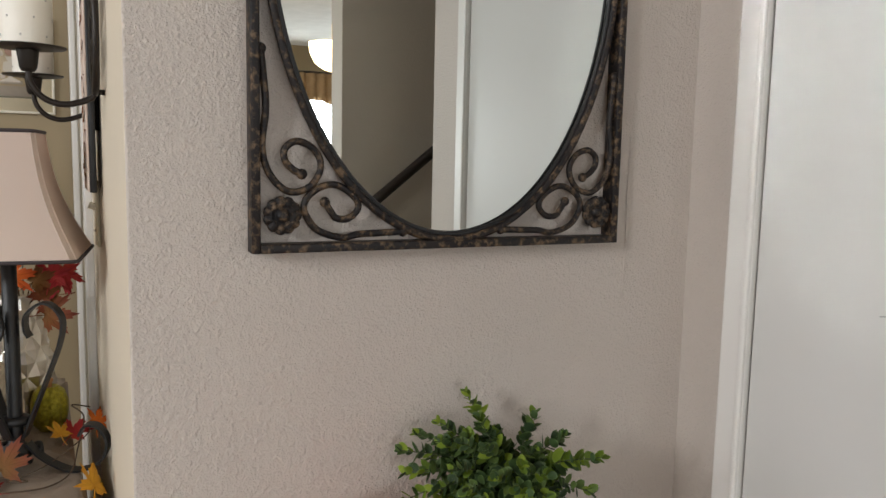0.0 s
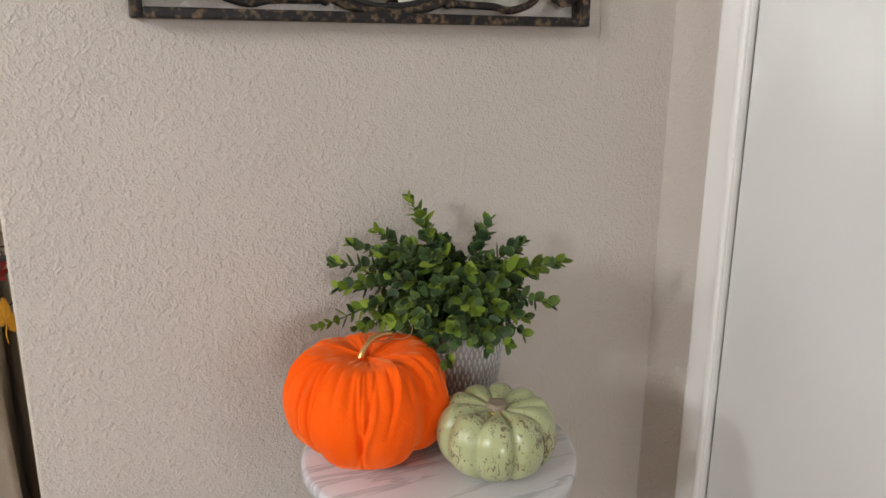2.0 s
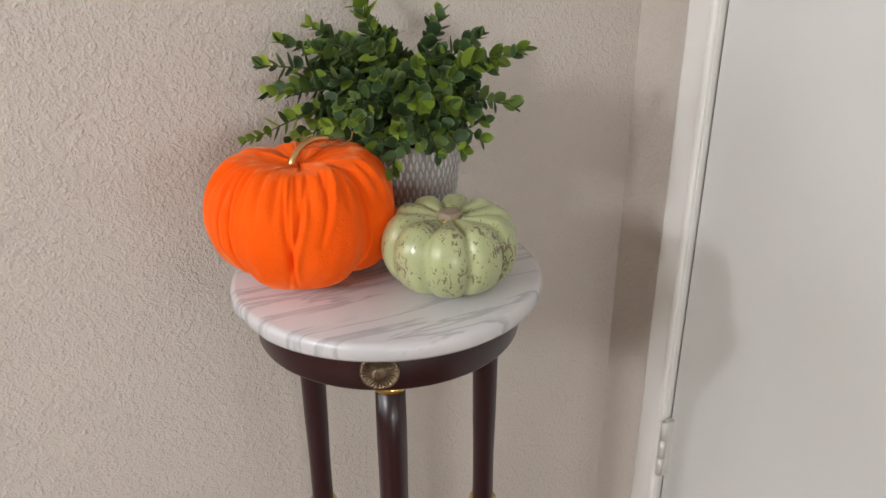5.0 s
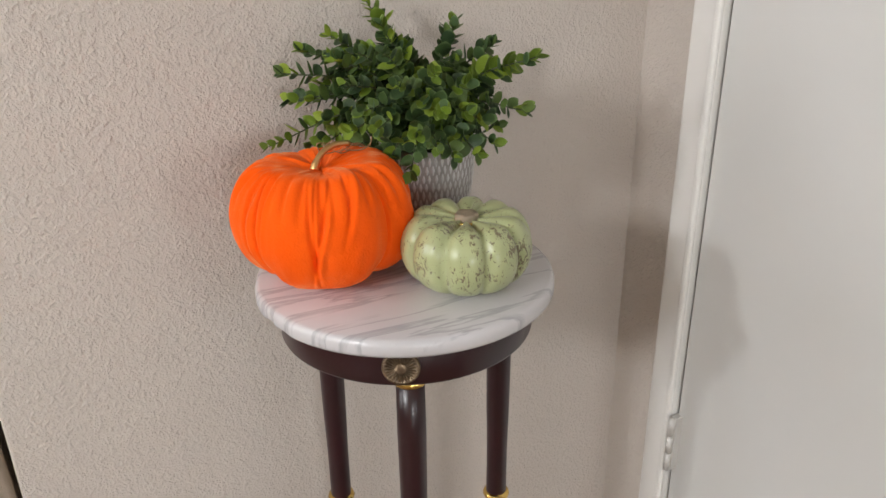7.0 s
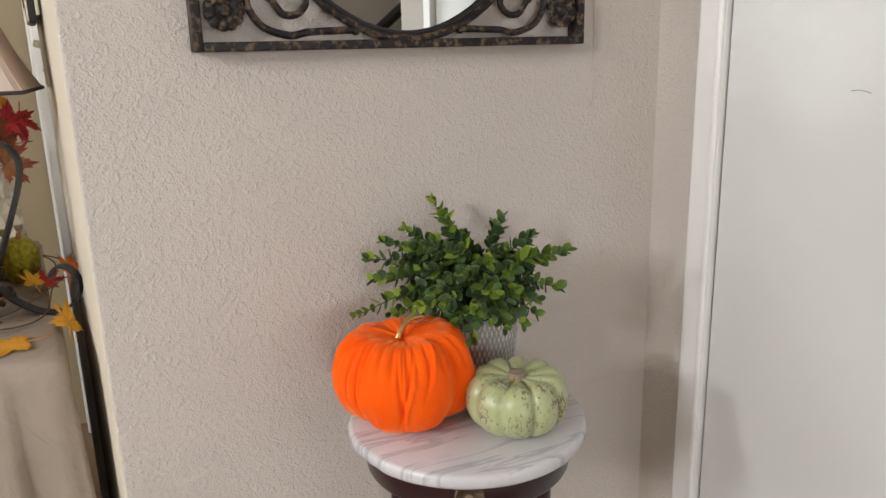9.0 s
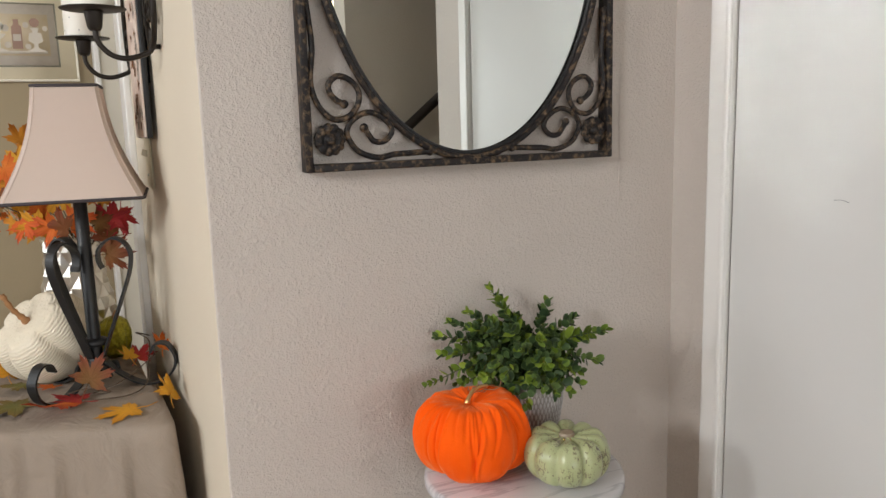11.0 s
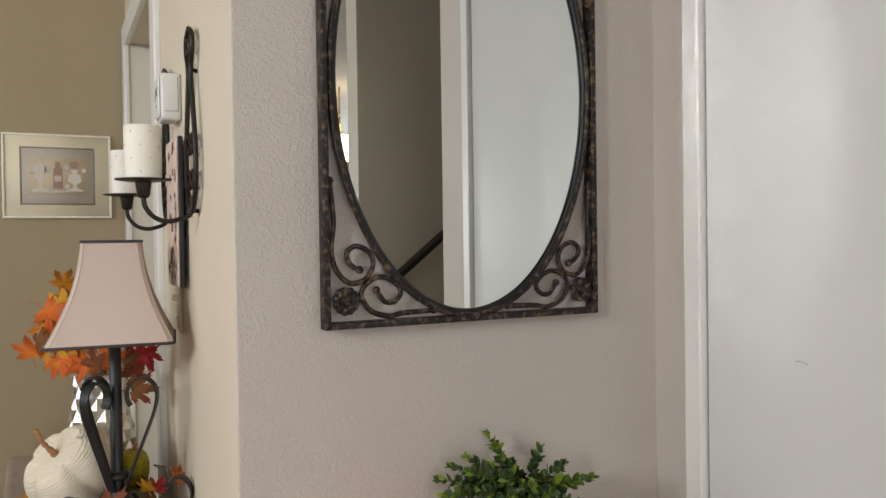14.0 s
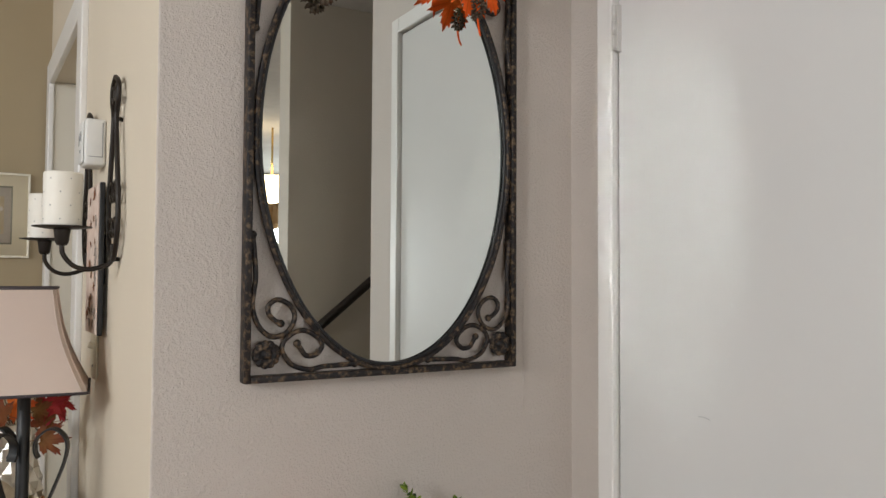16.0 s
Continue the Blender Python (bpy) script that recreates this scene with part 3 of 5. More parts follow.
PLEATS = [-178, -160, -145, -131, -119, -106, -95, -83, -70, -55, -40, -22, -4, 16, 36, 58, 80, 102, 124, 146, 166]


def orange_shape(a, r, z, k):
    """Plump sewn segments: broad lobes, a pinched front seam, creases that fade downwards, and pleats gathered to the stem."""
    d, f = math.degrees(a), k / 56.0
    near = min((abs((d - c + 180) % 360 - 180), s, c) for c, s in SEAMS)
    lobe = 0.080 * near[1] * math.exp(-(near[0] / 13.0) ** 2)
    front = near[2] == SEAMS[0][0]
    lobe *= min(1.0, f / 0.4) if front else 1.0 + 1.9 * max(0.0, 1 - f / 0.42)
    seam = 0.060 * near[1] * math.exp(-(near[0] / 1.2) ** 2) * max(0.0, min(1.0, (f - 0.22) * 4))
    fold = 0.0
    for c, lo, hi, slant in FOLDS:
        if f > lo - 0.15:
            u = (d - c - slant * (f - hi) * 3 + 180) % 360 - 180
            w = max(0.0, 1 - abs(f - (lo + hi) / 2) / ((hi - lo) / 2 + 0.1))
            fold += 0.048 * w * math.exp(-(u / 1.5) ** 2) - 0.034 * w * math.exp(-((u - 3.2) / 2.2) ** 2)
    gather = max(0.0, min(1.0, (f - 0.58) * 3.2)) * (1 - max(0.0, (f - 0.94) * 9))
    pleat = min(abs((d - c - 9 * math.sin(c) * (0.95 - f) + 180) % 360 - 180) for c in PLEATS)
    fold += 0.105 * gather * math.exp(-(pleat / 2.3) ** 2) - 0.030 * gather * math.exp(-((pleat - 6.0) / 3.0) ** 2)
    wob = 0.050 * noise.noise((1.6 * math.cos(a) + 3, 1.6 * math.sin(a), 2.6 * f)) + 0.014 * noise.noise((6 * math.cos(a), 6 * math.sin(a), 9 * f))
    rr = r * (1 - lobe - seam - fold + wob + 0.02 * math.sin(2 * a + 0.6))
    lift = (0.002 if front else 0.014) * math.exp(-(near[0] / 13.0) ** 2) * max(0.0, 1 - f / 0.25) + 0.005 * noise.noise((2 * math.cos(a), 2 * math.sin(a), 7)) * (1 if f > .6 else 0)
    return (rr * math.cos(a), rr * math.sin(a), z + lift)


prof = []
PR, PH = 0.0840, 0.116
for k in range(57):
    f = k / 56
    ang = -math.pi / 2 + math.pi * 1.0 * f
    r = PR * math.cos(ang) ** (0.66 if f > 0.5 else 0.54) if 0 < f < 1 else 0.004
    z = PH * (0.5 + 0.5 * math.sin(ang))
    if f > 0.80:
        z -= 0.017 * ((f - 0.80) / 0.20) ** 1.3
    if f < 0.12:
        r = max(r * 0.9, 0.03 * f / 0.12)
    prof.append((max(r, 0.004), z))
pumpkin = thing("velvet_pumpkin", "plump orange velvet pumpkin with a gold stem", "pumpkin", pose(0.414, 0.800, TOP, 0, 0, -6))
part("body", lathe(prof, 480, orange_shape), VELVET, pumpkin, "gathered orange velvet")
stem_line = smooth_line([(-0.008, -0.002, 0.092), (-0.006, -0.001, 0.104), (0.002, 0.002, 0.114), (0.014, 0.006, 0.1185), (0.028, 0.010, 0.1175)], 6)
n = len(stem_line)
part("stem", tube(stem_line, [0.0056 - 0.0028 * min(1, i / 9) for i in range(n)], 9), GOLD, pumpkin, "curved shiny gold stem")
TWINE = material("twine", (0.36, 0.20, 0.10), 0.8)
tw = random.Random(4)
bm = bmesh.new()
for k in range(4):
    x0 = tw.uniform(0.012, 0.036)
    tube(smooth_line([(x0 + tw.uniform(-.02, .02), 0.012 + tw.uniform(-.014, .014), 0.112 + tw.uniform(-.004, .010)) for _ in range(5)], 5), 0.0005, 4, bm)
part("twine", bm, TWINE, pumpkin, "thin brown twine tendrils")

# ---- green pumpkin ----


def flaked_material():
    m = material("green_flaked_paint", (0.40, 0.43, 0.225), 0.30, second=(0.32, 0.35, 0.17), scale=16, fine=90, bump=0.12, coat=0.4)
    t, b = nodes_of(m)
    where = t.nodes.new("ShaderNodeTexCoord")
    mapping = t.nodes.new("ShaderNodeMapping")
    mapping.inputs["Scale"].default_value = (1.5, 1.5, 0.75)
    t.links.new(where.outputs["Object"], mapping.inputs["Vector"])
    n = t.nodes.new("ShaderNodeTexNoise")
    n.inputs["Scale"].default_value, n.inputs["Detail"].default_value, n.inputs["Roughness"].default_value, n.inputs["Distortion"].default_value = 175.0, 6.0, 0.68, 0.9
    t.links.new(mapping.outputs["Vector"], n.inputs["Vector"])
    n2 = t.nodes.new("ShaderNodeTexNoise")
    n2.inputs["Scale"].default_value = 26.0
    t.links.new(where.outputs["Object"], n2.inputs["Vector"])
    add = t.nodes.new("ShaderNodeMath")
    add.operation = "MULTIPLY_ADD"
    add.inputs[1].default_value = 0.45
    t.links.new(n2.outputs["Fac"], add.inputs[0])
    t.links.new(n.outputs["Fac"], add.inputs[2])
    r = t.nodes.new("ShaderNodeMapRange")
    r.inputs["From Min"].default_value, r.inputs["From Max"].default_value = 0.80, 0.817
    t.links.new(add.outputs[0], r.inputs["Value"])
    mix = t.nodes.new("ShaderNodeMix")
    mix.data_type = "RGBA"
    t.links.new(b.inputs["Base Color"].links[0].from_socket, mix.inputs["A"])
    mix.inputs["B"].default_value = (0.15, 0.12, 0.065, 1)
    t.links.new(r.outputs["Result"], mix.inputs["Factor"])
    t.links.new(mix.outputs["Result"], b.inputs["Base Color"])
    return m


FLAKED = flaked_material()
STEM = material("cut_stem", (0.30, 0.24, 0.17), 0.6, second=(0.20, 0.15, 0.10), scale=80, fine=200, bump=0.4)
prof = []
for k in range(25):
    f = k / 24
    ang = -math.pi / 2 + math.pi * f
    r = 0.0600 * max(0.0, math.cos(ang)) ** 0.60
    z = 0.074 * (0.5 + 0.5 * math.sin(ang))
    if f > 0.78:
        z -= 0.013 * ((f - 0.78) / 0.22) ** 1.2
    prof.append((max(r, 0.003), z))


def green_shape(a, r, z, k):
    c = abs(math.sin(5 * a + 0.5 + 0.25 * math.sin(a)))
    lobe = 1 - 0.13 * (1 - c) ** 2.2
    rr = r * lobe * (1 + 0.02 * math.sin(2 * a))
    return (rr * math.cos(a), rr * math.sin(a), z - 0.007 * (1 - c) ** 1.6 * max(0.0, min(1.0, (k / 24 - 0.62) * 5)))


gp = thing("green_pumpkin", "small sage green pumpkin with flaked paint", "pumpkin", pose(0.5155, 0.7185, TOP, 0, 0, 10))
part("body", lathe(prof, 140, green_shape), FLAKED, gp)
part("stem", lathe([(0.012, 0.052), (0.0118, 0.058), (0.0100, 0.0615), (0.0104, 0.0650), (0.0095, 0.0665), (0.005, 0.0658)], 20, lambda a, r, z, k: (r * (1 + 0.08 * math.sin(5 * a)) * math.cos(a), r * (1 + 0.08 * math.sin(5 * a)) * math.sin(a), z)), STEM, gp, "stubby cut brown stem")
part("stem_ring", tube([(0.0118 * math.cos(t), 0.0118 * math.sin(t), 0.0595) for t in (2 * math.pi * k / 24 for k in range(24))], 0.0016, 6, loop=True), BRASS, gp, "thin gold ring")

# ---- potted eucalyptus ----
PX, PY = 0.541, 0.851
POT = material("grey_ceramic", (0.36, 0.33, 0.31), 0.45, second=(0.20, 0.18, 0.165), scale=40)
DASH = material("whitewash", (0.62, 0.60, 0.59), 0.35, second=(0.44, 0.42, 0.40), scale=60)
SOIL = material("moss", (0.03, 0.025, 0.015), 0.95, fine=200, bump=0.9, depth=0.006)
plant = thing("potted_plant", "bushy green artificial eucalyptus in a grey carved pot", "plant", pose(PX, PY, TOP))
POT_P = [(0.027, 0.0), (0.031, 0.002), (0.039, 0.018), (0.0455, 0.044), (0.0490, 0.072), (0.0498, 0.096), (0.048, 0.0975), (0.046, 0.096), (0.044, 0.08), (0.02, 0.078)]


def pot_radius(z):
    for (r0, z0), (r1, z1) in zip(POT_P, POT_P[1:6]):
        if z0 <= z <= z1:
            return r0 + (r1 - r0) * (z - z0) / (z1 - z0)
    return 0.046


pot = part("pot", lathe(POT_P, 48), POT, plant, "grey ceramic pot with carved dashes")
rng = random.Random(7)
bm = bmesh.new()
for row in range(10):
    z = 0.009 + row * 0.0088
    for k in range(50):
        a = 2 * math.pi * (k + 0.5 * (row % 2)) / 50 + rng.uniform(-.01, .01)
        h = 0.0048 * rng.uniform(0.85, 1.15)
        w = 0.0016
        ring = []
        for dz, dw, out in ((-h, 0.3, 0.0), (0, 1, 0.0011), (h, 0.3, 0.0)):
            r = pot_radius(z + dz)
            for s in (-1, 1):
                ang = a + s * dw * w / r
                ring.append(bm.verts.new(((r + 0.0004) * math.cos(ang), (r + 0.0004) * math.sin(ang), z + dz)))
            ring.append(bm.verts.new(((r + out + 0.0004) * math.cos(a), (r + out + 0.0004) * math.sin(a), z + dz)))
        for i in (0, 3):
            bm.faces.new((ring[i], ring[i + 2], ring[i + 5], ring[i + 3]))
            bm.faces.new((ring[i + 2], ring[i + 1], ring[i + 4], ring[i + 5]))
part("carved_pattern", bm, DASH, pot, "whitewashed carved upright strokes")
part("soil", lathe([(0.0445, 0.080), (0.0445, 0.084), (0.02, 0.090), (0.002, 0.092)], 24), SOIL, plant, "dark moss filling")


def euca_material(name, dark, usual, light, rim):
    m = bpy.data.materials.new(name)
    m.use_nodes = True
    t, b = nodes_of(m)
    b.inputs["Roughness"].default_value = 0.55
    b.inputs["Specular IOR Level"].default_value = 0.35
    info = t.nodes.new("ShaderNodeObjectInfo")
    r = t.nodes.new("ShaderNodeValToRGB")
    els = r.color_ramp.elements
    els[0].position, els[0].color = 0.0, (*dark, 1)
    els[1].position, els[1].color = 1.0, (*light, 1)
    e = els.new(0.6)
    e.color = (*usual, 1)
    t.links.new(info.outputs["Random"], r.inputs["Fac"])
    where = t.nodes.new("ShaderNodeTexCoord")
    n = t.nodes.new("ShaderNodeTexNoise")
    n.inputs["Scale"].default_value = 90.0
    t.links.new(where.outputs["Object"], n.inputs["Vector"])
    mix = t.nodes.new("ShaderNodeMix")
    mix.data_type, mix.blend_type = "RGBA", "MULTIPLY"
    mix.inputs["Factor"].default_value = 0.5
    t.links.new(r.outputs["Color"], mix.inputs["A"])
    t.links.new(n.outputs["Fac"], mix.inputs["B"])
    # pale leaf edge
    far = t.nodes.new("ShaderNodeVectorMath")
    far.operation = "DISTANCE"
    far.inputs[1].default_value = (0.0, 0.5, 0.03)
    t.links.new(where.outputs["Object"], far.inputs[0])
    edge = t.nodes.new("ShaderNodeMapRange")
    edge.inputs["From Min"].default_value, edge.inputs["From Max"].default_value = 0.36, 0.47
    edge.inputs["To Max"].default_value = 0.55
    t.links.new(far.outputs["Value"], edge.inputs["Value"])
    pale = t.nodes.new("ShaderNodeMix")
    pale.data_type = "RGBA"
    pale.inputs["B"].default_value = (*rim, 1)
    t.links.new(edge.outputs["Result"], pale.inputs["Factor"])
    t.links.new(mix.outputs["Result"], pale.inputs["A"])
    t.links.new(pale.outputs["Result"], b.inputs["Base Color"])
    tr = t.nodes.new("ShaderNodeBsdfTranslucent")
    t.links.new(r.outputs["Color"], tr.inputs["Color"])
    ms = t.nodes.new("ShaderNodeMixShader")
    ms.inputs["Fac"].default_value = 0.15
    out = t.nodes["Material Output"]
    t.links.new(b.outputs["BSDF"], ms.inputs[1])
    t.links.new(tr.outputs["BSDF"], ms.inputs[2])
    t.links.new(ms.outputs["Shader"], out.inputs["Surface"])
    return m


EUCA = euca_material("eucalyptus_leaf", (0.034, 0.068, 0.024), (0.072, 0.130, 0.036), (0.13, 0.20, 0.045), (0.18, 0.26, 0.10))
EUCA_YOUNG = euca_material("young_eucalyptus_leaf", (0.12, 0.19, 0.022), (0.20, 0.31, 0.028), (0.33, 0.44, 0.045), (0.30, 0.40, 0.10))
STALK = material("green_stalk", (0.06, 0.075, 0.03), 0.6)


def round_leaf(seed, mat):
    """A cupped egg-shaped leaf of unit length along +y, with a folded midrib and a small point."""
    rng = random.Random(seed)
    bm = bmesh.new()
    wide = rng.uniform(0.38, 0.46)

    def spot(x, y):
        return bm.verts.new((x, y, 0.30 * x * x + 0.20 * (y - 0.4) ** 2 + 0.10 * abs(x)))
    rim, mid = [], []
    for k in range(14):
        a = 2 * math.pi * k / 14
        y = 0.5 - 0.5 * math.cos(a)
        x = wide * math.sin(a) * (1.06 - 0.22 * y) * rng.uniform(.95, 1.04)
        if k == 7:
            y = 1.07
        rim.append(spot(x, y))
        mid.append(spot(x * 0.55, 0.5 + (y - 0.5) * 0.55))
    c = spot(0, 0.5)
    for k in range(14):
        j = (k + 1) % 14
        bm.faces.new((mid[k], mid[j], rim[j], rim[k]))
        bm.faces.new((c, mid[j], mid[k]))
    data = bpy.data.meshes.new("leaf")
    bmesh.ops.recalc_face_normals(bm, faces=bm.faces)
    bm.to_mesh(data)
    bm.free()
    data.materials.append(mat)
    for p in data.polygons:
        p.use_smooth = True
    return data


OLD_LEAVES = [round_leaf(k, EUCA) for k in range(4)]
YOUNG_LEAVES = [round_leaf(k + 9, EUCA_YOUNG) for k in range(3)]
rng = random.Random(21)
# sprig tips: across the stand, towards the wall, height over the rim
OUTER_TIPS = [(-.058, .03, .142), (.030, .03, .116), (.102, -.058, .096), (.094, -.03, .042), (-.138, 0, .074), (-.155, -.02, .006), (-.118, 0, .096), (-.090, .01, .108), (-.040, 0, .118), (-.018, .01, .098), (.066, 0, .100), (.080, -.035, .080), (.050, -.07, .010), (.066, -.05, .016), (-.130, -.01, .050), (-.110, -.03, .010)]
FRONT_TIPS = [(-.012, -.085, -.002), (-.046, -.07, .002), (.017, -.092, .056), (-.023, -.085, .078), (-.004, -.095, .036), (-.072, -.05, .072), (-.094, -.03, .036), (-.108, -.01, .050), (-.098, -.03, .012), (-.060, -.03, .098), (-.080, -.02, .090), (.011, -.06, .084), (.040, -.06, .074), (.054, -.06, .040), (-.042, -.075, .036), (-.068, -.055, .030), (-.034, -.05, .100), (.028, -.08, .010), (-.078, -.05, .000), (.030, -.02, .088)]
FILL_TIPS = [(-.04, .02, .08), (0, .03, .07), (.04, .02, .06), (-.08, .02, .07), (-.10, .01, .06), (.06, 0, .05), (-.02, -.03, .08), (.02, -.03, .06), (-.06, -.01, .06), (-.03, -.05, .03), (.03, -.05, .03), (-.07, -.03, .025), (0, -.06, .02), (-.05, -.04, .01), (-.09, -.01, .09), (.05, -.03, .07), (-.06, .01, .095), (-.03, -.07, .01), (.012, -.08, .02), (-.055, -.06, .05), (.0, -.07, .06), (.07, -.04, .03), (.04, -.07, .05)]
ACROSS, ALONG = Vector((0.89, -0.454, 0)), Vector((0.454, 0.89, 0))
for si, (u, v, rise) in enumerate(OUTER_TIPS + FRONT_TIPS + FILL_TIPS):
    flat = ACROSS * u + ALONG * v
    flat.y = min(flat.y, 0.082)
    reach = flat.length
    d = flat.normalized()
    p0 = Vector((0, 0, 0.084)) + d * 0.010
    p2 = Vector((0, 0, 0.0975 + rise - 0.006)) + flat
    p1 = (p0 + p2) / 2 + Vector((0, 0, 0.022 + 0.10 * max(0, reach - rise))) - d * reach * 0.10
    line = smooth_line([p0, p1, p2], 8)
    sprig = part("sprig", tube(line, [0.0015 - 0.0009 * i / 16 for i in range(len(line))], 5), STALK, plant, "leafy eucalyptus sprig")
    n = len(line)
    length = sum((line[i + 1] - line[i]).length for i in range(n - 1))
    count = max(9, int(length / 0.0088))
    fresh = 0.55 if si in (0, 2, 5, 12, 18, 24, 27, 31) else rng.uniform(0.0, 0.22)
    for k in range(count):
        f = min(1.0, 0.16 + 0.84 * (k + 1) / count)
        i = min(n - 2, int(f * (n - 1)))
        p = line[i].lerp(line[i + 1], f * (n - 1) - i)
        t = (line[i + 1] - line[i]).normalized()
        size = (0.0225 - 0.0105 * f ** 1.5) * rng.uniform(0.75, 1.2)
        side = t.orthogonal().normalized()
        for s in range(2 if f < 0.97 else 3):
            turn = Matrix.Rotation(k * 1.57 + s * math.pi + rng.uniform(-.5, .5), 3, t)
            out = (turn @ side + t * (rng.uniform(0.25, 0.9) if f < 0.9 else 1.2) + Vector((0, 0, 0.10))).normalized()
            face = t * 0.8 + (p - Vector((0, 0.02, 0.07))).normalized() * 0.5 + Vector((rng.uniform(-.5, .5), rng.uniform(-.6, .2), rng.uniform(0, .7)))
            up = (face - out * face.dot(out)).normalized()
            m = Matrix((out.cross(up), out, up)).transposed().to_4x4()
            m.translation = p
            young = rng.random() < fresh + (0.3 if f > 0.9 else 0)
            ob = new("leaf", rng.choice(YOUNG_LEAVES if young else OLD_LEAVES))
            ob.parent = sprig
            ob.matrix_basis = m @ Matrix.Scale(size, 4)

# ---- room beside the return wall: framed picture ----
PAPER = material("cream_mat", (0.84, 0.75, 0.56), 0.75, scale=4, fine=300, bump=0.05)
ART = material("art_paper", (0.58, 0.47, 0.30), 0.8, second=(0.62, 0.53, 0.41), scale=30, amount=0.5)
LINE = material("grey_line", (0.27, 0.25, 0.19), 0.7)
INK = material("pale_ink", (0.56, 0.50, 0.42), 0.8, second=(0.50, 0.44, 0.38), scale=70, amount=0.4)
PALE_INK = material("cream_ink", (0.62, 0.56, 0.47), 0.8, second=(0.62, 0.57, 0.50), scale=90, amount=0.4)
BROWN_INK = material("brown_ink", (0.36, 0.23, 0.18), 0.8)
FRAME_PAINT = material("cream_frame", (0.86, 0.81, 0.69), 0.5)
pic = thing("framed_picture", "framed print of urns and a bottle in a cream mat", "picture", pose(-0.172, 2.646, 1.543))
PW, PHH = 0.163, 0.140
part("mat", box(-PW + 0.006, PW - 0.006, -0.010, 0.0, -PHH + 0.006, PHH - 0.006), PAPER, pic, "cream mat")
for b in ((-PW, PW, PHH - 0.007, PHH), (-PW, PW, -PHH, -PHH + 0.007), (-PW, -PW + 0.007, -PHH + 0.007, PHH - 0.007), (PW - 0.007, PW, -PHH + 0.007, PHH - 0.007)):
    part("frame_bar", box(b[0], b[1], -0.015, 0.003, b[2], b[3], 0.002), FRAME_PAINT, pic)
for b in ((-.112, .112, .091, .096), (-.112, .112, -.096, -.091), (-.112, -.107, -.091, .091), (.107, .112, -.091, .091)):
    part("mat_line", box(b[0], b[1], -0.0115, -0.0095, b[2], b[3]), LINE, pic, "dark mat border line")
part("border_paper", box(-.107, .107, -0.0108, -0.0098, -.091, .091), INK, pic)
art = part("print", box(-.088, .088, -0.0122, -0.0105, -.062, .062), ART, pic, "faded printed still life")


def flat_turn(profile, cx, cz, mat, name):
    bm = bmesh.new()
    pts = [(cx - r, z + cz) for r, z in profile] + [(cx + r, z + cz) for r, z in profile[::-1]]
    vs = [bm.verts.new((x, -0.0128, z)) for x, z in pts]
    vb = [bm.verts.new((x, -0.012, z)) for x, z in pts]
    bm.faces.new(vs)
    for i in range(len(vs)):
        bm.faces.new((vs[i], vb[i], vb[(i + 1) % len(vs)], vs[(i + 1) % len(vs)]))
    return part(name, bm, mat, art, smooth=False)


flat_turn([(.026, -.05), (.024, -.046), (.006, -.04), (.006, -.015), (.02, -.002), (.022, .002), (.006, .004), (.016, .016), (.018, .03), (.008, .042)], -.052, 0, PALE_INK, "urn_shape")
flat_turn([(.026, -.05), (.024, -.046), (.006, -.038), (.006, -.026), (.02, -.018), (.017, .006), (.006, .008), (.012, .022)], .05, 0, PALE_INK, "urn_shape")
part("shelf_shape", box(-.08, .08, -0.0126, -0.012, -.056, -.047), INK, art)
for cx, cz, r in ((-.078, .01, .007), (-.03, .02, .010), (.026, .03, .008), (.078, .02, .007), (-.026, -.03, .009), (.028, -.034, .008)):
    flat_turn([(r * .5, -r), (r, -r * .4), (r, r * .4), (r * .5, r)], cx, cz, INK, "leaf_shape")
flat_turn([(.014, -.042), (.014, .024), (.008, .03), (.007, .045), (.008, .046)], 0, 0, BROWN_INK, "bottle_shape")
flat_turn([(.0105, -.018), (.0105, .002)], 0, 0, INK, "label_shape").location.y = -0.0006
flat_turn([(.004, .012), (.012, .018), (.014, .03), (.006, .038)], .05, .012, BROWN_INK, "flower_shape").location.y = -0.0006

# ---- sconces on the return wall ----
CANDLE = material("candle_wax", (0.80, 0.76, 0.68), 0.5, second=(0.74, 0.70, 0.62), scale=20)
PIN = material("silver_stud", (0.5, 0.48, 0.45), 0.3, 0.9)
sconce = thing("wall_sconce", "dark iron wall sconce with a studded cream candle", "sconce", pose(return_x(1.245), 1.245, 1.343, 0, 0, -rw), "sconces flanking the plaque")
# local: -x out of the wall
LOOP = ((0, .365), (-.030, .350), (-.032, .322), (-.014, .288), (-.030, .22), (-.052, .13), (-.038, .06), (0, .03))
loop = smooth_line([(-.012, y, z) for y, z in LOOP] + [(-.012, -y, z) for y, z in LOOP[-2:0:-1]] + [(-.012, 0, .366)], 5)
part("back_loop", tube(loop, 0.0046, 8), BROWN_IRON, sconce)
for sy in (-1, 1):
    for z, s in ((.330, 1.1), (.150, 1.3), (.085, 1.2)):
        curl = [(-.012, sy * (.016 + .015 * s * math.cos(t) * (1 - t / 9)), z + .020 * s * math.sin(t) * (1 - t / 9)) for t in (k * 0.45 for k in range(15))]
        part("scroll", tube(curl, 0.0036, 7), BROWN_IRON, sconce)
part("wall_bracket", tube([(0, 0, .288), (-.012, -.012, .288)], 0.004, 8), BROWN_IRON, sconce)
part("wall_bracket", tube([(0, 0, .032), (-.012, 0, .032)], 0.004, 8), BROWN_IRON, sconce)
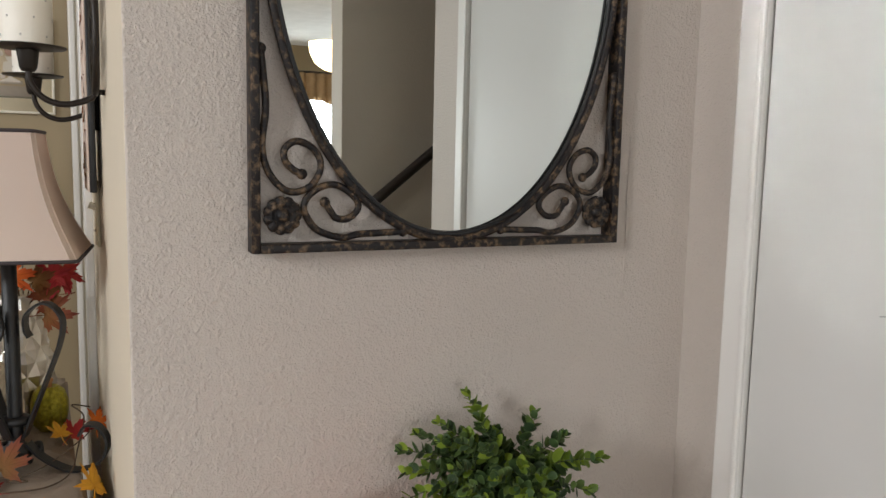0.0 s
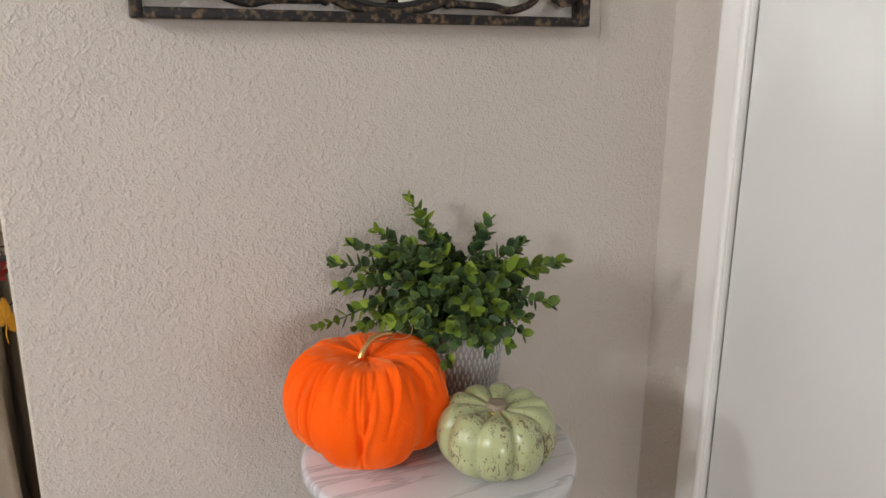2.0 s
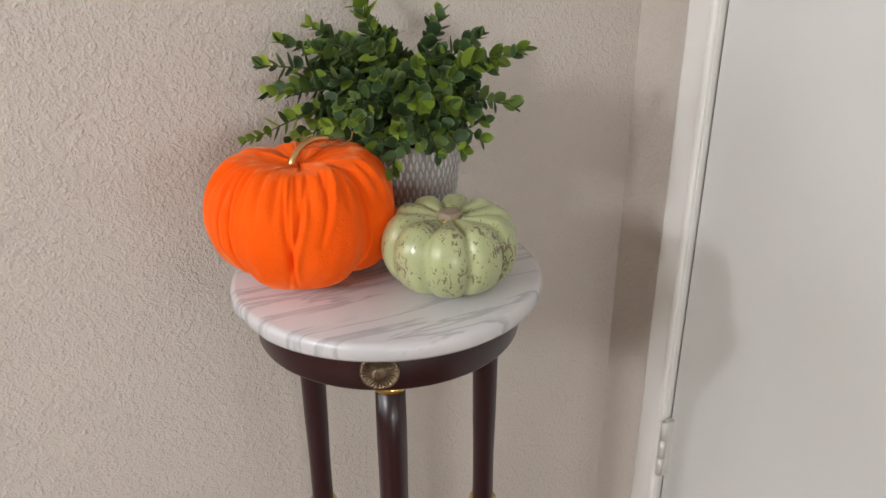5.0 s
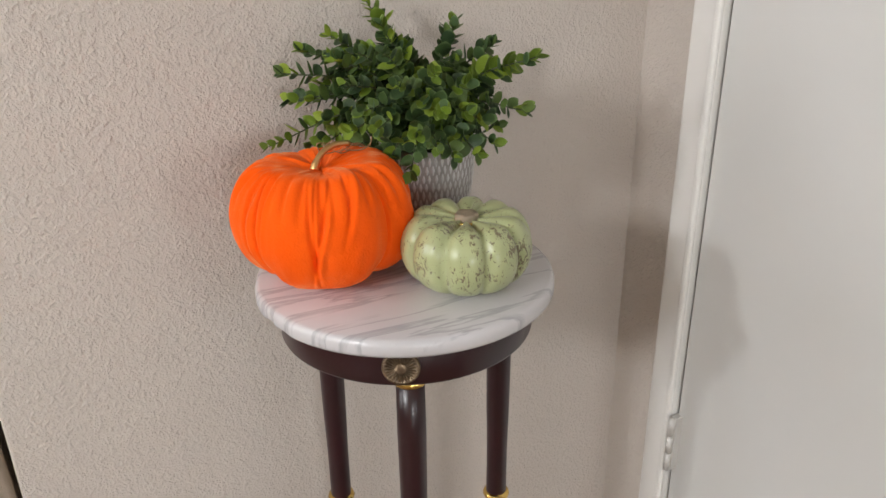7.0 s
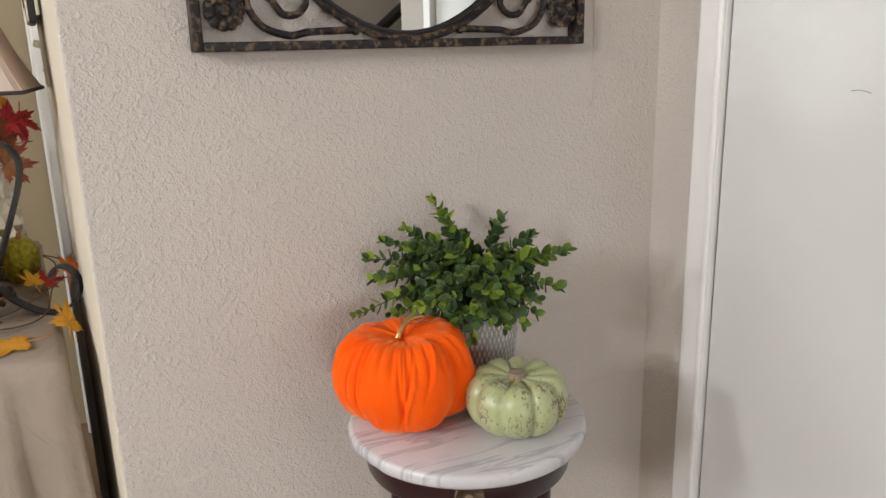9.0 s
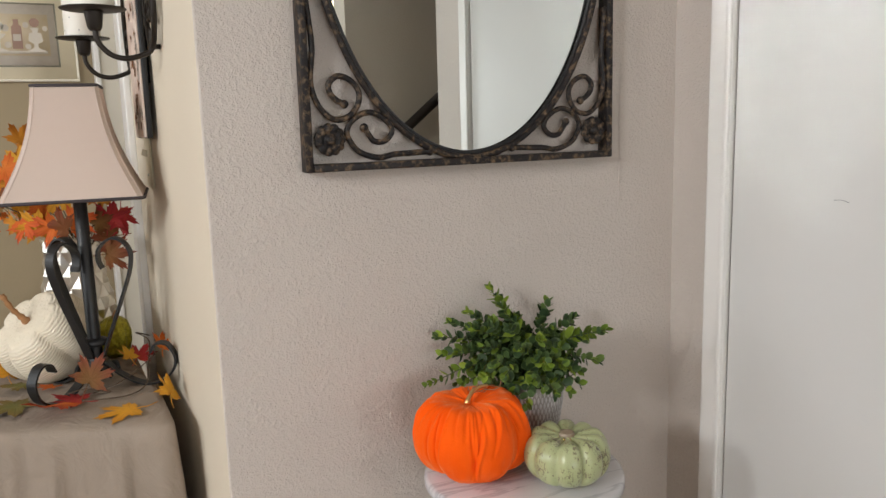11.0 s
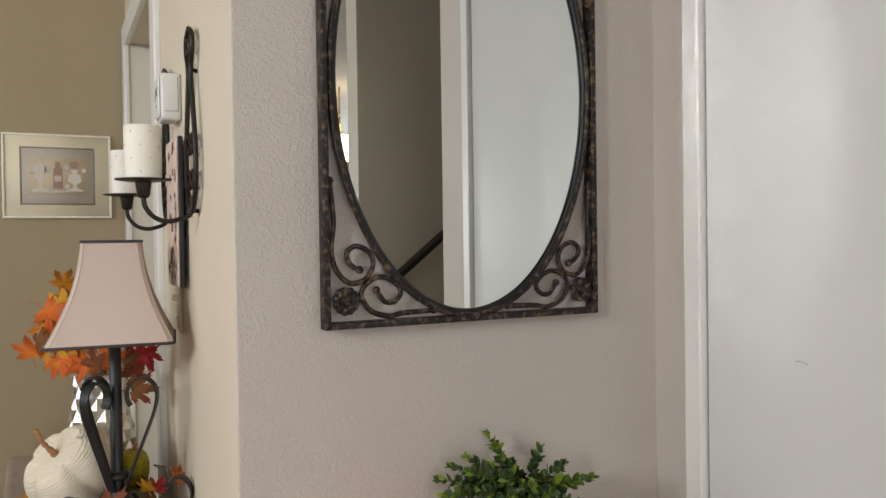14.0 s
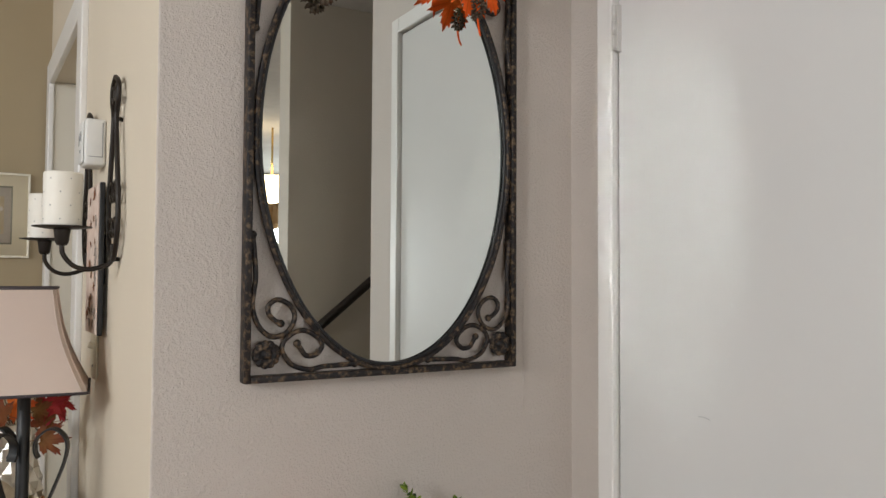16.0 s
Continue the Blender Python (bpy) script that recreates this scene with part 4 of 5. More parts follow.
arm = smooth_line([(-.012, 0, .06), (-.013, .001, .03), (-.024, .002, .020), (-.052, .003, .013), (-.076, .004, .020), (-.092, .005, .04), (-.094, .005, .062)], 7)
part("arm", tube(arm, 0.0043, 8), BROWN_IRON, sconce)
CXs = (-.094, .005)


def at_cup(profile, segs=28):
    return lathe(profile, segs, lambda a, r, z, k: (CXs[0] + r * math.cos(a), CXs[1] + r * math.sin(a), z))


part("cup", at_cup([(.008, .055), (.011, .060), (.014, .082), (.0145, .084), (.005, .084)]), BROWN_IRON, sconce)
part("drip_plate", at_cup([(.006, .084), (.030, .0845), (.048, .087), (.049, .0885), (.030, .0865), (.004, .086)], 40), BROWN_IRON, sconce)
candle = part("candle", at_cup([(.026, .0875), (.0315, .0885), (.032, .092), (.032, .180), (.0310, .183), (.028, .1835), (.023, .178), (.004, .177)], 36), CANDLE, sconce, "cream pillar candle with silver studs")
for row in range(4):
    for k in range(6):
        a = 2 * math.pi * (k + 0.5 * (row % 2)) / 6 + 0.3
        part("stud", ball(0.0016, Matrix.Translation((CXs[0] + .032 * math.cos(a), CXs[1] + .032 * math.sin(a), .100 + row * .0235)), sub=1), PIN, candle)
copy_thing(sconce, pose(return_x(1.585), 1.585, 1.335, 0, 0, -rw))

# plaque, thermostat, switch
PLAQUE = material("painted_plaque", (0.72, 0.62, 0.54), 0.7, second=(0.50, 0.33, 0.26), scale=24, amount=0.35, fine=60, bump=0.3)
PLASTIC = material("white_plastic", (0.74, 0.73, 0.70), 0.4)
GREY_PLASTIC = material("grey_print", (0.25, 0.25, 0.25), 0.5)
IVORY = material("ivory_plastic", (0.66, 0.58, 0.42), 0.4)
PLAQUE_GREY = material("grey_print_paint", (0.30, 0.25, 0.21), 0.8, second=(0.20, 0.16, 0.13), scale=60)
plaque = thing("hanging_plaque", "tall painted wooden plaque with dark sides on the wall", "plaque", pose(return_x(1.44), 1.44, 1.228, 0, 0, -rw))
part("board", box(-.018, -.008, -.075, .075, 0, .30, 0.002), BLACK_IRON, plaque, "dark wooden board")
part("painted_face", box(-.021, -.0178, -.073, .073, .002, .298, 0.001), PLAQUE, plaque, "cream face with rust red leaves")
part("spacer", box(-.008, 0.001, -.03, .03, .1, .2), BLACK_IRON, plaque)
rp = random.Random(9)
for k in range(26):
    y, z, s = rp.uniform(-.060, .060), rp.uniform(.02, .28), rp.uniform(.010, .018)
    part("painted_leaf", maple(s, 0.02, k), (RUST_LEAF, PLAQUE_GREY, RUST_LEAF)[k % 3], plaque, "", True, pose(-.0222, y, z, 90, rp.uniform(0, 360), -90))
box_t = thing("thermostat", "white plastic wall thermostat with grey markings", "thermostat", pose(return_x(1.46), 1.46, 1.615, 0, 0, -rw))
part("case", box(-.040, 0, -.034, .034, -.048, .048, 0.006), PLASTIC, box_t)
part("cover", box(-.0445, -.0395, -.028, .028, -.042, .042, 0.003), PLASTIC, box_t)
for k, (y, z, h) in enumerate(((-.012, .012, .02), (.002, .012, .014), (.014, .006, .022), (-.004, -.018, .006))):
    part("marking", box(-.0455, -.0444, y - .003, y + .003, z - h / 2, z + h / 2), GREY_PLASTIC, box_t)
for b in ((-.033, -.006, -.0346, -.0338, -.0305, -.0292), (-.0075, -.006, -.0346, -.0338, -.0292, .040)):
    part("seam", box(*b), GREY_PLASTIC, box_t)
sw = thing("light_switch", "ivory toggle light switch on the wall", "switch", pose(return_x(1.50), 1.50, 1.187, 0, 0, -rw))
part("plate", box(-.006, 0, -.035, .035, -.057, .057, 0.003), IVORY, sw)
part("toggle", box(-.020, -.005, -.004, .004, .002, .014, 0.002), IVORY, sw, m=pose(0, 0, 0, 0, 20, 0))
part("screw", ball(0.003, Matrix.Translation((-.006, 0, -.03)), sub=1), PIN, sw)

# ---- draped table ----
CLOTH = material("taupe_cloth", (0.30, 0.24, 0.19), 0.9, second=(0.25, 0.20, 0.155), scale=7, fine=900, bump=0.35, depth=0.001)
tc, bc = nodes_of(CLOTH)
wc = tc.nodes.new("ShaderNodeTexCoord")
nc = tc.nodes.new("ShaderNodeTexNoise")
nc.inputs["Scale"].default_value, nc.inputs["Detail"].default_value, nc.inputs["Distortion"].default_value = 14.0, 4.0, 1.6
tc.links.new(wc.outputs["Object"], nc.inputs["Vector"])
bump_c = tc.nodes.new("ShaderNodeBump")
bump_c.inputs["Strength"].default_value, bump_c.inputs["Distance"].default_value = 0.55, 0.012
tc.links.new(nc.outputs["Fac"], bump_c.inputs["Height"])
tc.links.new(bc.inputs["Normal"].links[0].from_socket, bump_c.inputs["Normal"])
tc.links.new(bump_c.outputs["Normal"], bc.inputs["Normal"])
CT = 0.776
QUAD = [(0.058, 1.140), (-0.246, 1.262), (-0.285, 2.02), (0.030, 1.97)]


def outline(quad, per=26, radius=0.03):
    """The quad's rim as evenly spread points with rounded corners."""
    pts = []
    q = [Vector((*p, 0)) for p in quad]
    for i in range(4):
        a, b, c = q[i - 1], q[i], q[(i + 1) % 4]
        u, v = (a - b).normalized() * radius, (c - b).normalized() * radius
        for k in range(5):
            f = k / 4
            pts.append((b + u) * (1 - f) ** 2 + b * 2 * f * (1 - f) + (b + v) * f * f)
        e = c + (b - c).normalized() * radius
        s = b + v
        for k in range(1, per):
            pts.append(s.lerp(e, k / per))
    return pts


rim = outline(QUAD)
mid = sum(rim, Vector()) / len(rim)
rings = []
for f, dz, wave in ((0.02, 0, 0), (0.5, 0.0005, 0), (0.9, 0, 0), (0.975, -0.001, 0), (1.0, -0.008, 0), (1.006, -0.03, .1), (1.02, -0.10, .45), (1.045, -0.22, .8), (1.075, -0.38, 1.0), (1.10, -0.60, 1.1), (1.12, -0.765, 1.15)):
    ring = []
    n = len(rim)
    for i, p in enumerate(rim):
        d = p - mid
        s = i / n * 2 * math.pi
        w = wave * (0.010 * math.sin(13 * s) + 0.008 * math.sin(23 * s + 1.3) + 0.006 * math.sin(37 * s))
        q = mid + d * f + d.normalized() * w
        lift = 0.0016 * noise.noise((9 * p.x * f, 9 * p.y * f, f)) if f < 0.95 else 0
        q.x = min(q.x, return_x(q.y) - 0.010 - 0.050 * max(0.0, min(1.0, (q.y - 1.12) / 0.35)))
        ring.append((q.x, q.y, CT + dz + lift))
    rings.append(ring)
cloth = tagged(part("tablecloth", skin(bmesh.new(), rings, caps=False), CLOTH), "taupe cloth draped over a narrow side table", "tablecloth")
cloth_table = thing("side_table", "narrow side table hidden under the cloth", "table")
part("tabletop", prism([(0.045, 1.19), (-0.235, 1.29), (-0.255, 1.98), (0.015, 1.94)], CT - 0.03, CT - 0.005), WOOD_FLOOR, cloth_table)
for x, y in ((0.01, 1.26), (-0.20, 1.34), (-0.20, 1.90), (-0.01, 1.86)):
    part("leg", box(x - .02, x + .02, y - .02, y + .02, 0, CT - 0.03, 0.003), WOOD_FLOOR, cloth_table)

# ---- table lamp ----
SHADE = material("shade_fabric", (0.78, 0.66, 0.58), 0.85, second=(0.72, 0.60, 0.53), scale=4, fine=700, bump=0.25, depth=0.001)
PIPING = material("dark_piping", (0.05, 0.04, 0.045), 0.8)
tsh, bsh = nodes_of(SHADE)
trs = tsh.nodes.new("ShaderNodeBsdfTranslucent")
trs.inputs["Color"].default_value = (0.78, 0.66, 0.58, 1)
mxs = tsh.nodes.new("ShaderNodeMixShader")
mxs.inputs["Fac"].default_value = 0.35
tsh.links.new(bsh.outputs["BSDF"], mxs.inputs[1])
tsh.links.new(trs.outputs["BSDF"], mxs.inputs[2])
tsh.links.new(mxs.outputs["Shader"], tsh.nodes["Material Output"].inputs["Surface"])
LX, LY = -0.0485, 1.408
lamp = thing("table_lamp", "black scrolled iron lamp with a square bell shade", "lamp", pose(LX, LY, CT, 0, 0, -6))


def square_ring(h, cut, z):
    c = h - cut
    return [(c, -h, z), (h, -c, z), (h, c, z), (c, h, z), (-c, h, z), (-h, c, z), (-h, -c, z), (-c, -h, z)]


rings, inner = [], []
Z0, Z1 = 0.352, 0.546
for k in range(13):
    f = k / 12
    h = 0.051 + 0.060 * (1 - f) ** 1.0 - 0.012 * math.sin(math.pi * f)
    rings.append(square_ring(h, 0.005 + 0.003 * (1 - f), Z0 + (Z1 - Z0) * f))
    inner.append(square_ring(h - 0.002, 0.005 + 0.003 * (1 - f), Z0 + (Z1 - Z0) * f))
part("shade", skin(bmesh.new(), rings + inner[::-1], caps=False, loop=True), SHADE, lamp, "pinkish beige fabric shade", smooth=False)
for z, h, c in ((Z0 + 0.002, 0.1115, 0.008), (Z1 - 0.001, 0.0515, 0.005)):
    part("piping", tube(square_ring(h, c, z), 0.0028, 6, loop=True), PIPING, lamp, "dark edge piping")
for k in range(8):
    part("seam", tube([r[k] for r in rings], 0.0012, 5), SHADE, lamp)
part("pole", lathe([(0.024, 0.028), (0.024, 0.04), (0.0125, 0.048), (0.0115, 0.06), (0.0115, 0.37), (0.006, 0.375), (0.006, 0.53)], 16), BLACK_IRON, lamp)
part("collar", lathe([(0.013, 0.078), (0.022, 0.081), (0.0235, 0.086), (0.022, 0.091), (0.013, 0.094)], 20), BLACK_IRON, lamp)
for az in (-13, 141, 230):
    a = radians(az)
    d, side = Vector((math.cos(a), math.sin(a), 0)), (-math.sin(a), math.cos(a), 0)
    heart = smooth_line([d * r + Vector((0, 0, z)) for r, z in ((.014, .058), (.034, .11), (.056, .165), (.074, .215), (.078, .25), (.064, .272), (.045, .276), (.024, .258), (.022, .235), (.028, .222))], 6)
    part("scroll_strap", tube(heart, 0, flat=(0.0095, 0.0018), side=side), BLACK_IRON, lamp, smooth=False)
    foot = smooth_line([d * r + Vector((0, 0, z)) for r, z in ((.018, .048), (.04, .024), (.075, .004), (.105, .003), (.132, .018), (.142, .048), (.128, .074), (.108, .076), (.098, .060))], 6)
    part("scroll_foot", tube(foot, 0, flat=(0.0100, 0.0018), side=side), BLACK_IRON, lamp, smooth=False)
part("socket_knot", tube(smooth_line([(.035 * math.cos(t), .035 * math.sin(t), .03 + .008 * math.sin(3 * t)) for t in (k * .5 for k in range(12))], 3), 0.005, 7), BLACK_IRON, lamp)

# ---- white knitted pumpkin ----
def knit_material():
    m = material("cream_knit", (0.77, 0.69, 0.55), 0.95, second=(0.71, 0.63, 0.49), scale=20)
    t, b = nodes_of(m)
    where = t.nodes.new("ShaderNodeTexCoord")
    w = t.nodes.new("ShaderNodeTexWave")
    w.wave_type, w.bands_direction = "BANDS", "Z"
    w.inputs["Scale"].default_value, w.inputs["Distortion"].default_value, w.inputs["Detail"].default_value, w.inputs["Detail Scale"].default_value = 62.0, 2.6, 1.0, 2.0
    t.links.new(where.outputs["Object"], w.inputs["Vector"])
    bp = t.nodes.new("ShaderNodeBump")
    bp.inputs["Strength"].default_value, bp.inputs["Distance"].default_value = 0.5, 0.003
    t.links.new(w.outputs["Fac"], bp.inputs["Height"])
    t.links.new(bp.outputs["Normal"], b.inputs["Normal"])
    return m


KNIT = knit_material()
BARK = material("bark_stem", (0.44, 0.22, 0.09), 0.75, second=(0.22, 0.10, 0.04), scale=60, fine=250, bump=0.7)
knit = thing("knit_pumpkin", "cream cable-knit pumpkin with a woody stem, tipped over", "pumpkin", pose(-0.128, 1.515, CT + 0.080, 22, -38, 0))
prof = []
for k in range(25):
    f = k / 24
    ang = -math.pi / 2 + math.pi * f
    prof.append((max(0.003, 0.092 * math.cos(ang) ** 0.7 if 0 < f < 1 else 0), 0.072 * math.sin(ang) - (0.018 * ((f - .8) / .2) if f > .8 else 0)))
part("body", lathe(prof, 96, lambda a, r, z, k: (r * (1 - 0.20 * (1 - abs(math.sin(2.5 * a + .4))) ** 2.4) * math.cos(a), r * (1 - 0.20 * (1 - abs(math.sin(2.5 * a + .4))) ** 2.4) * math.sin(a), z)), KNIT, knit)
part("stem", tube(smooth_line([(0, 0, .045), (.001, 0, .065), (.002, .002, .092), (.010, .006, .124)], 5), [0.0095 - 0.0048 * min(1, i / 8) + 0.0012 * math.sin(2.3 * i) for i in range(16)], 8), BARK, knit, "woody orange-brown stem")

# ---- silver vase with leaves ----
SILVER = material("mercury_glass", (0.84, 0.82, 0.78), 0.30, 1.0, second=(0.60, 0.57, 0.52), scale=30, amount=0.4)
vase = thing("silver_vase", "faceted silver mercury-glass vase", "vase", pose(-0.072, 1.675, CT))
prof = [(0.045, 0), (0.054, 0.012), (0.062, 0.035), (0.066, 0.06), (0.067, 0.085), (0.065, 0.11), (0.061, 0.135), (0.056, 0.16), (0.052, 0.185), (0.050, 0.21), (0.050, 0.235), (0.052, 0.25)]
rings = []
for k in range(11):
    z = 0.25 * k / 10
    i = max(j for j in range(len(prof) - 1) if prof[j][1] <= z)
    (r0, z0), (r1, z1) = prof[i], prof[i + 1]
    r = 1.10 * (r0 + (r1 - r0) * (z - z0) / (z1 - z0))
    rings.append([(r * (1.05 if (i2 + k) % 2 else 0.955) * math.cos(math.pi * i2 / 11), r * (1.05 if (i2 + k) % 2 else 0.955) * math.sin(math.pi * i2 / 11), z) for i2 in range(22)])
bm = skin(bmesh.new(), rings)
bmesh.ops.triangulate(bm, faces=bm.faces[:])
part("vase_body", bm, SILVER, vase, smooth=False)
bouquet = thing("leaf_bouquet", "bunch of orange and red silk maple leaves", "bouquet", pose(-0.045, 1.655, CT + 0.255))
rb = random.Random(12)
mats = [AMBER, YELLOW, RUST_LEAF, ORANGE_LEAF, RED_LEAF, RUST_LEAF]
spots = [(-.13, -.02, .155, 1), (-.155, -.03, .115, 0), (-.12, -.04, .20, 0), (-.18, -.04, .075, 2), (-.20, -.03, .055, 3), (-.155, -.05, .03, 0), (-.135, -.06, .005, 3), (-.10, -.07, .02, 1), (-.07, -.08, -.005, 3), (-.045, -.09, .005, 2), (-.02, -.08, .04, 3), (.03, -.08, .03, 2), (.06, -.07, .035, 4), (.085, -.06, .045, 4), (.065, -.06, .00, 5), (.05, -.07, -.035, 5), (.08, -.04, .01, 4), (-.145, -.02, .08, 1), (-.10, 0, .17, 0), (0, -.03, .12, 1), (.05, 0, .08, 0), (-.09, -.06, .07, 3), (-.04, -.06, .09, 1), (-.16, -.04, .145, 3)]
for k, (x, y, z, mi) in enumerate(spots):
    z = max(z, 0.022 + 0.12 * abs(x)) if mi != 5 else z
    rise = part("twig", tube(smooth_line([(0.01 * rb.uniform(-1, 1), 0.01 * rb.uniform(-1, 1), -.06), (x * .35, y * .4, z * .3), (x * .80, y + .01, z)], 4), 0.0012, 5), TWIG, bouquet)
    part("leaf", maple(rb.uniform(.038, .054), 0.75, k + 40), mats[mi], rise, "", True, pose(x * .80, y, z, 90 + rb.uniform(-35, 25), rb.uniform(0, 360), rb.uniform(-45, 25)))

# gold-green glittered gourd
GLITTER = material("gold_glitter", (0.50, 0.44, 0.05), 0.32, 0.8, second=(0.20, 0.19, 0.02), scale=130, amount=0.5, fine=260, bump=1.0, depth=0.004)
gourd = thing("glitter_pumpkin", "small gold-green glittered pumpkin", "pumpkin", pose(-0.008, 1.60, CT))
part("body", lathe([(0.004, 0.0), (.018, .002), (.028, .014), (.033, .034), (.033, .055), (.027, .074), (.016, .084), (.004, .082)], 60, lambda a, r, z, k: (r * (1 - .1 * (1 - abs(math.sin(4 * a))) ** 2) * math.cos(a), r * (1 - .1 * (1 - abs(math.sin(4 * a))) ** 2) * math.sin(a), z)), GLITTER, gourd)
part("stem", tube([(0, 0, .078), (.002, 0, .09), (.006, 0, .098)], [.005, .004, .003], 7), BARK, gourd)

# leaves lying on the cloth
L = CT + 0.004
leaf_thing("yellow-orange maple leaf lying flat on the cloth", YELLOW, 0.058, pose(-0.006, 1.240, L, 0, 0, 100), 0.12, 1)
leaf_thing("orange and pink maple leaf curled on the cloth", ORANGE_LEAF, 0.062, pose(-0.110, 1.295, L + .010, 12, 8, 135), 0.5, 2)
leaf_thing("red maple leaf lying under an orange one", RED_LEAF, 0.045, pose(-0.085, 1.325, L + .004, 6, 0, 60), 0.3, 22)
leaf_thing("olive green maple leaf on the cloth", GREEN_LEAF, 0.062, pose(-0.180, 1.345, L + .004, 4, 0, 80), 0.2, 3)
leaf_thing("yellow leaf hanging over the table edge", YELLOW, 0.042, pose(0.064, 1.278, CT + 0.012, 58, 34, 38), 0.9, 4)
leaf_thing("rust red leaf leaning on the lamp foot", RUST_LEAF, 0.048, pose(-0.062, 1.335, CT + 0.038, 68, 24, -28), 0.5, 5)
leaf_thing("orange leaf beside the lamp foot", ORANGE_LEAF, 0.032, pose(0.072, 1.47, CT + 0.045, 60, 30, 30), 0.5, 6)
leaf_thing("rust leaf at the table's edge", RUST_LEAF, 0.045, pose(-0.200, 1.62, L + .02, 20, 10, 200), 0.5, 7)
leaf_thing("yellow leaf tucked by the knitted pumpkin", YELLOW, 0.040, pose(-0.205, 1.53, L + .012, 35, 20, 30), 0.6, 8)
leaf_thing("green leaf beneath the knitted pumpkin", GREEN_LEAF, 0.045, pose(-0.175, 1.46, L + .006, 10, 0, 110), 0.4, 9)
leaf_thing("pink-red leaf behind the lamp", RED_LEAF, 0.038, pose(0.030, 1.52, L + .012, 25, 15, 330), 0.5, 10)
leaf_thing("yellow leaf beside the lamp pole", YELLOW, 0.030, pose(0.012, 1.50, L + .02, 45, 10, 40), 0.5, 11)
leaf_thing("small orange leaf before the knitted pumpkin", ORANGE_LEAF, 0.026, pose(-0.130, 1.43, L + .004, 8, 0, 100), 0.3, 12)
vine = thing("twig_vine", "thin brown wired vine lying on the cloth", "vine")
part("strand", tube(smooth_line([(-.09, 1.33, CT + .006), (-.05, 1.30, CT + .010), (0, 1.315, CT + .005), (.03, 1.36, CT + .006), (.04, 1.43, CT + .02), (.05, 1.50, CT + .05), (.03, 1.56, CT + .055), (.06, 1.62, CT + .03)], 6), 0.0013, 5), TWIG, vine)
part("strand", tube(smooth_line([(-.10, 1.36, CT + .01), (-.07, 1.34, CT + .02), (-.03, 1.34, CT + .008), (-.06, 1.36, CT + .004), (-.01, 1.38, CT + .012), (.05, 1.45, CT + .03), (.06, 1.53, CT + .02)], 6), 0.0011, 5), TWIG, vine)

# ---- living room behind, seen in the mirror ----
SKY_PANE = bpy.data.materials.new("bright_sky_pane")
SKY_PANE.use_nodes = True
tp, bp_ = nodes_of(SKY_PANE)
bp_.inputs["Emission Color"].default_value, bp_.inputs["Emission Strength"].default_value = (0.75, 0.90, 1.0, 1), 1.3
CURTAIN = material("gold_curtain", (0.50, 0.33, 0.17), 0.9, second=(0.38, 0.24, 0.12), scale=14)


def window(name, label, along, a, b, z0, z1, face, out, bars):
    """A window in an opening: pane, frame bars, sill. face: the wall's inner plane; out: which way the outside lies."""
    w = thing(name, label, "window", kind="structure")

    def slab(u0, u1, v0, v1, za, zb):
        v0, v1 = sorted((face + out * v0, face + out * v1))
        return box(u0, u1, v0, v1, za, zb) if along == "x" else box(v0, v1, u0, u1, za, zb)
    part("pane", slab(a, b, 0.10, 0.105, z0, z1), SKY_PANE, w)
    for k in range(bars + 1):
        u = a + (b - a) * k / bars
        part("window_frame", slab(max(a, u - .02), min(b, u + .02), 0.04, 0.09, z0, z1), TRIM, w)
    for z in (z0, z1 - .03):
        part("window_frame", slab(a, b, 0.035, 0.088, z, z + .03), TRIM, w)
    part("window_sill", slab(a - .05, b + .05, -0.05, 0.0, z0 - .03, z0), TRIM, w)
    return w


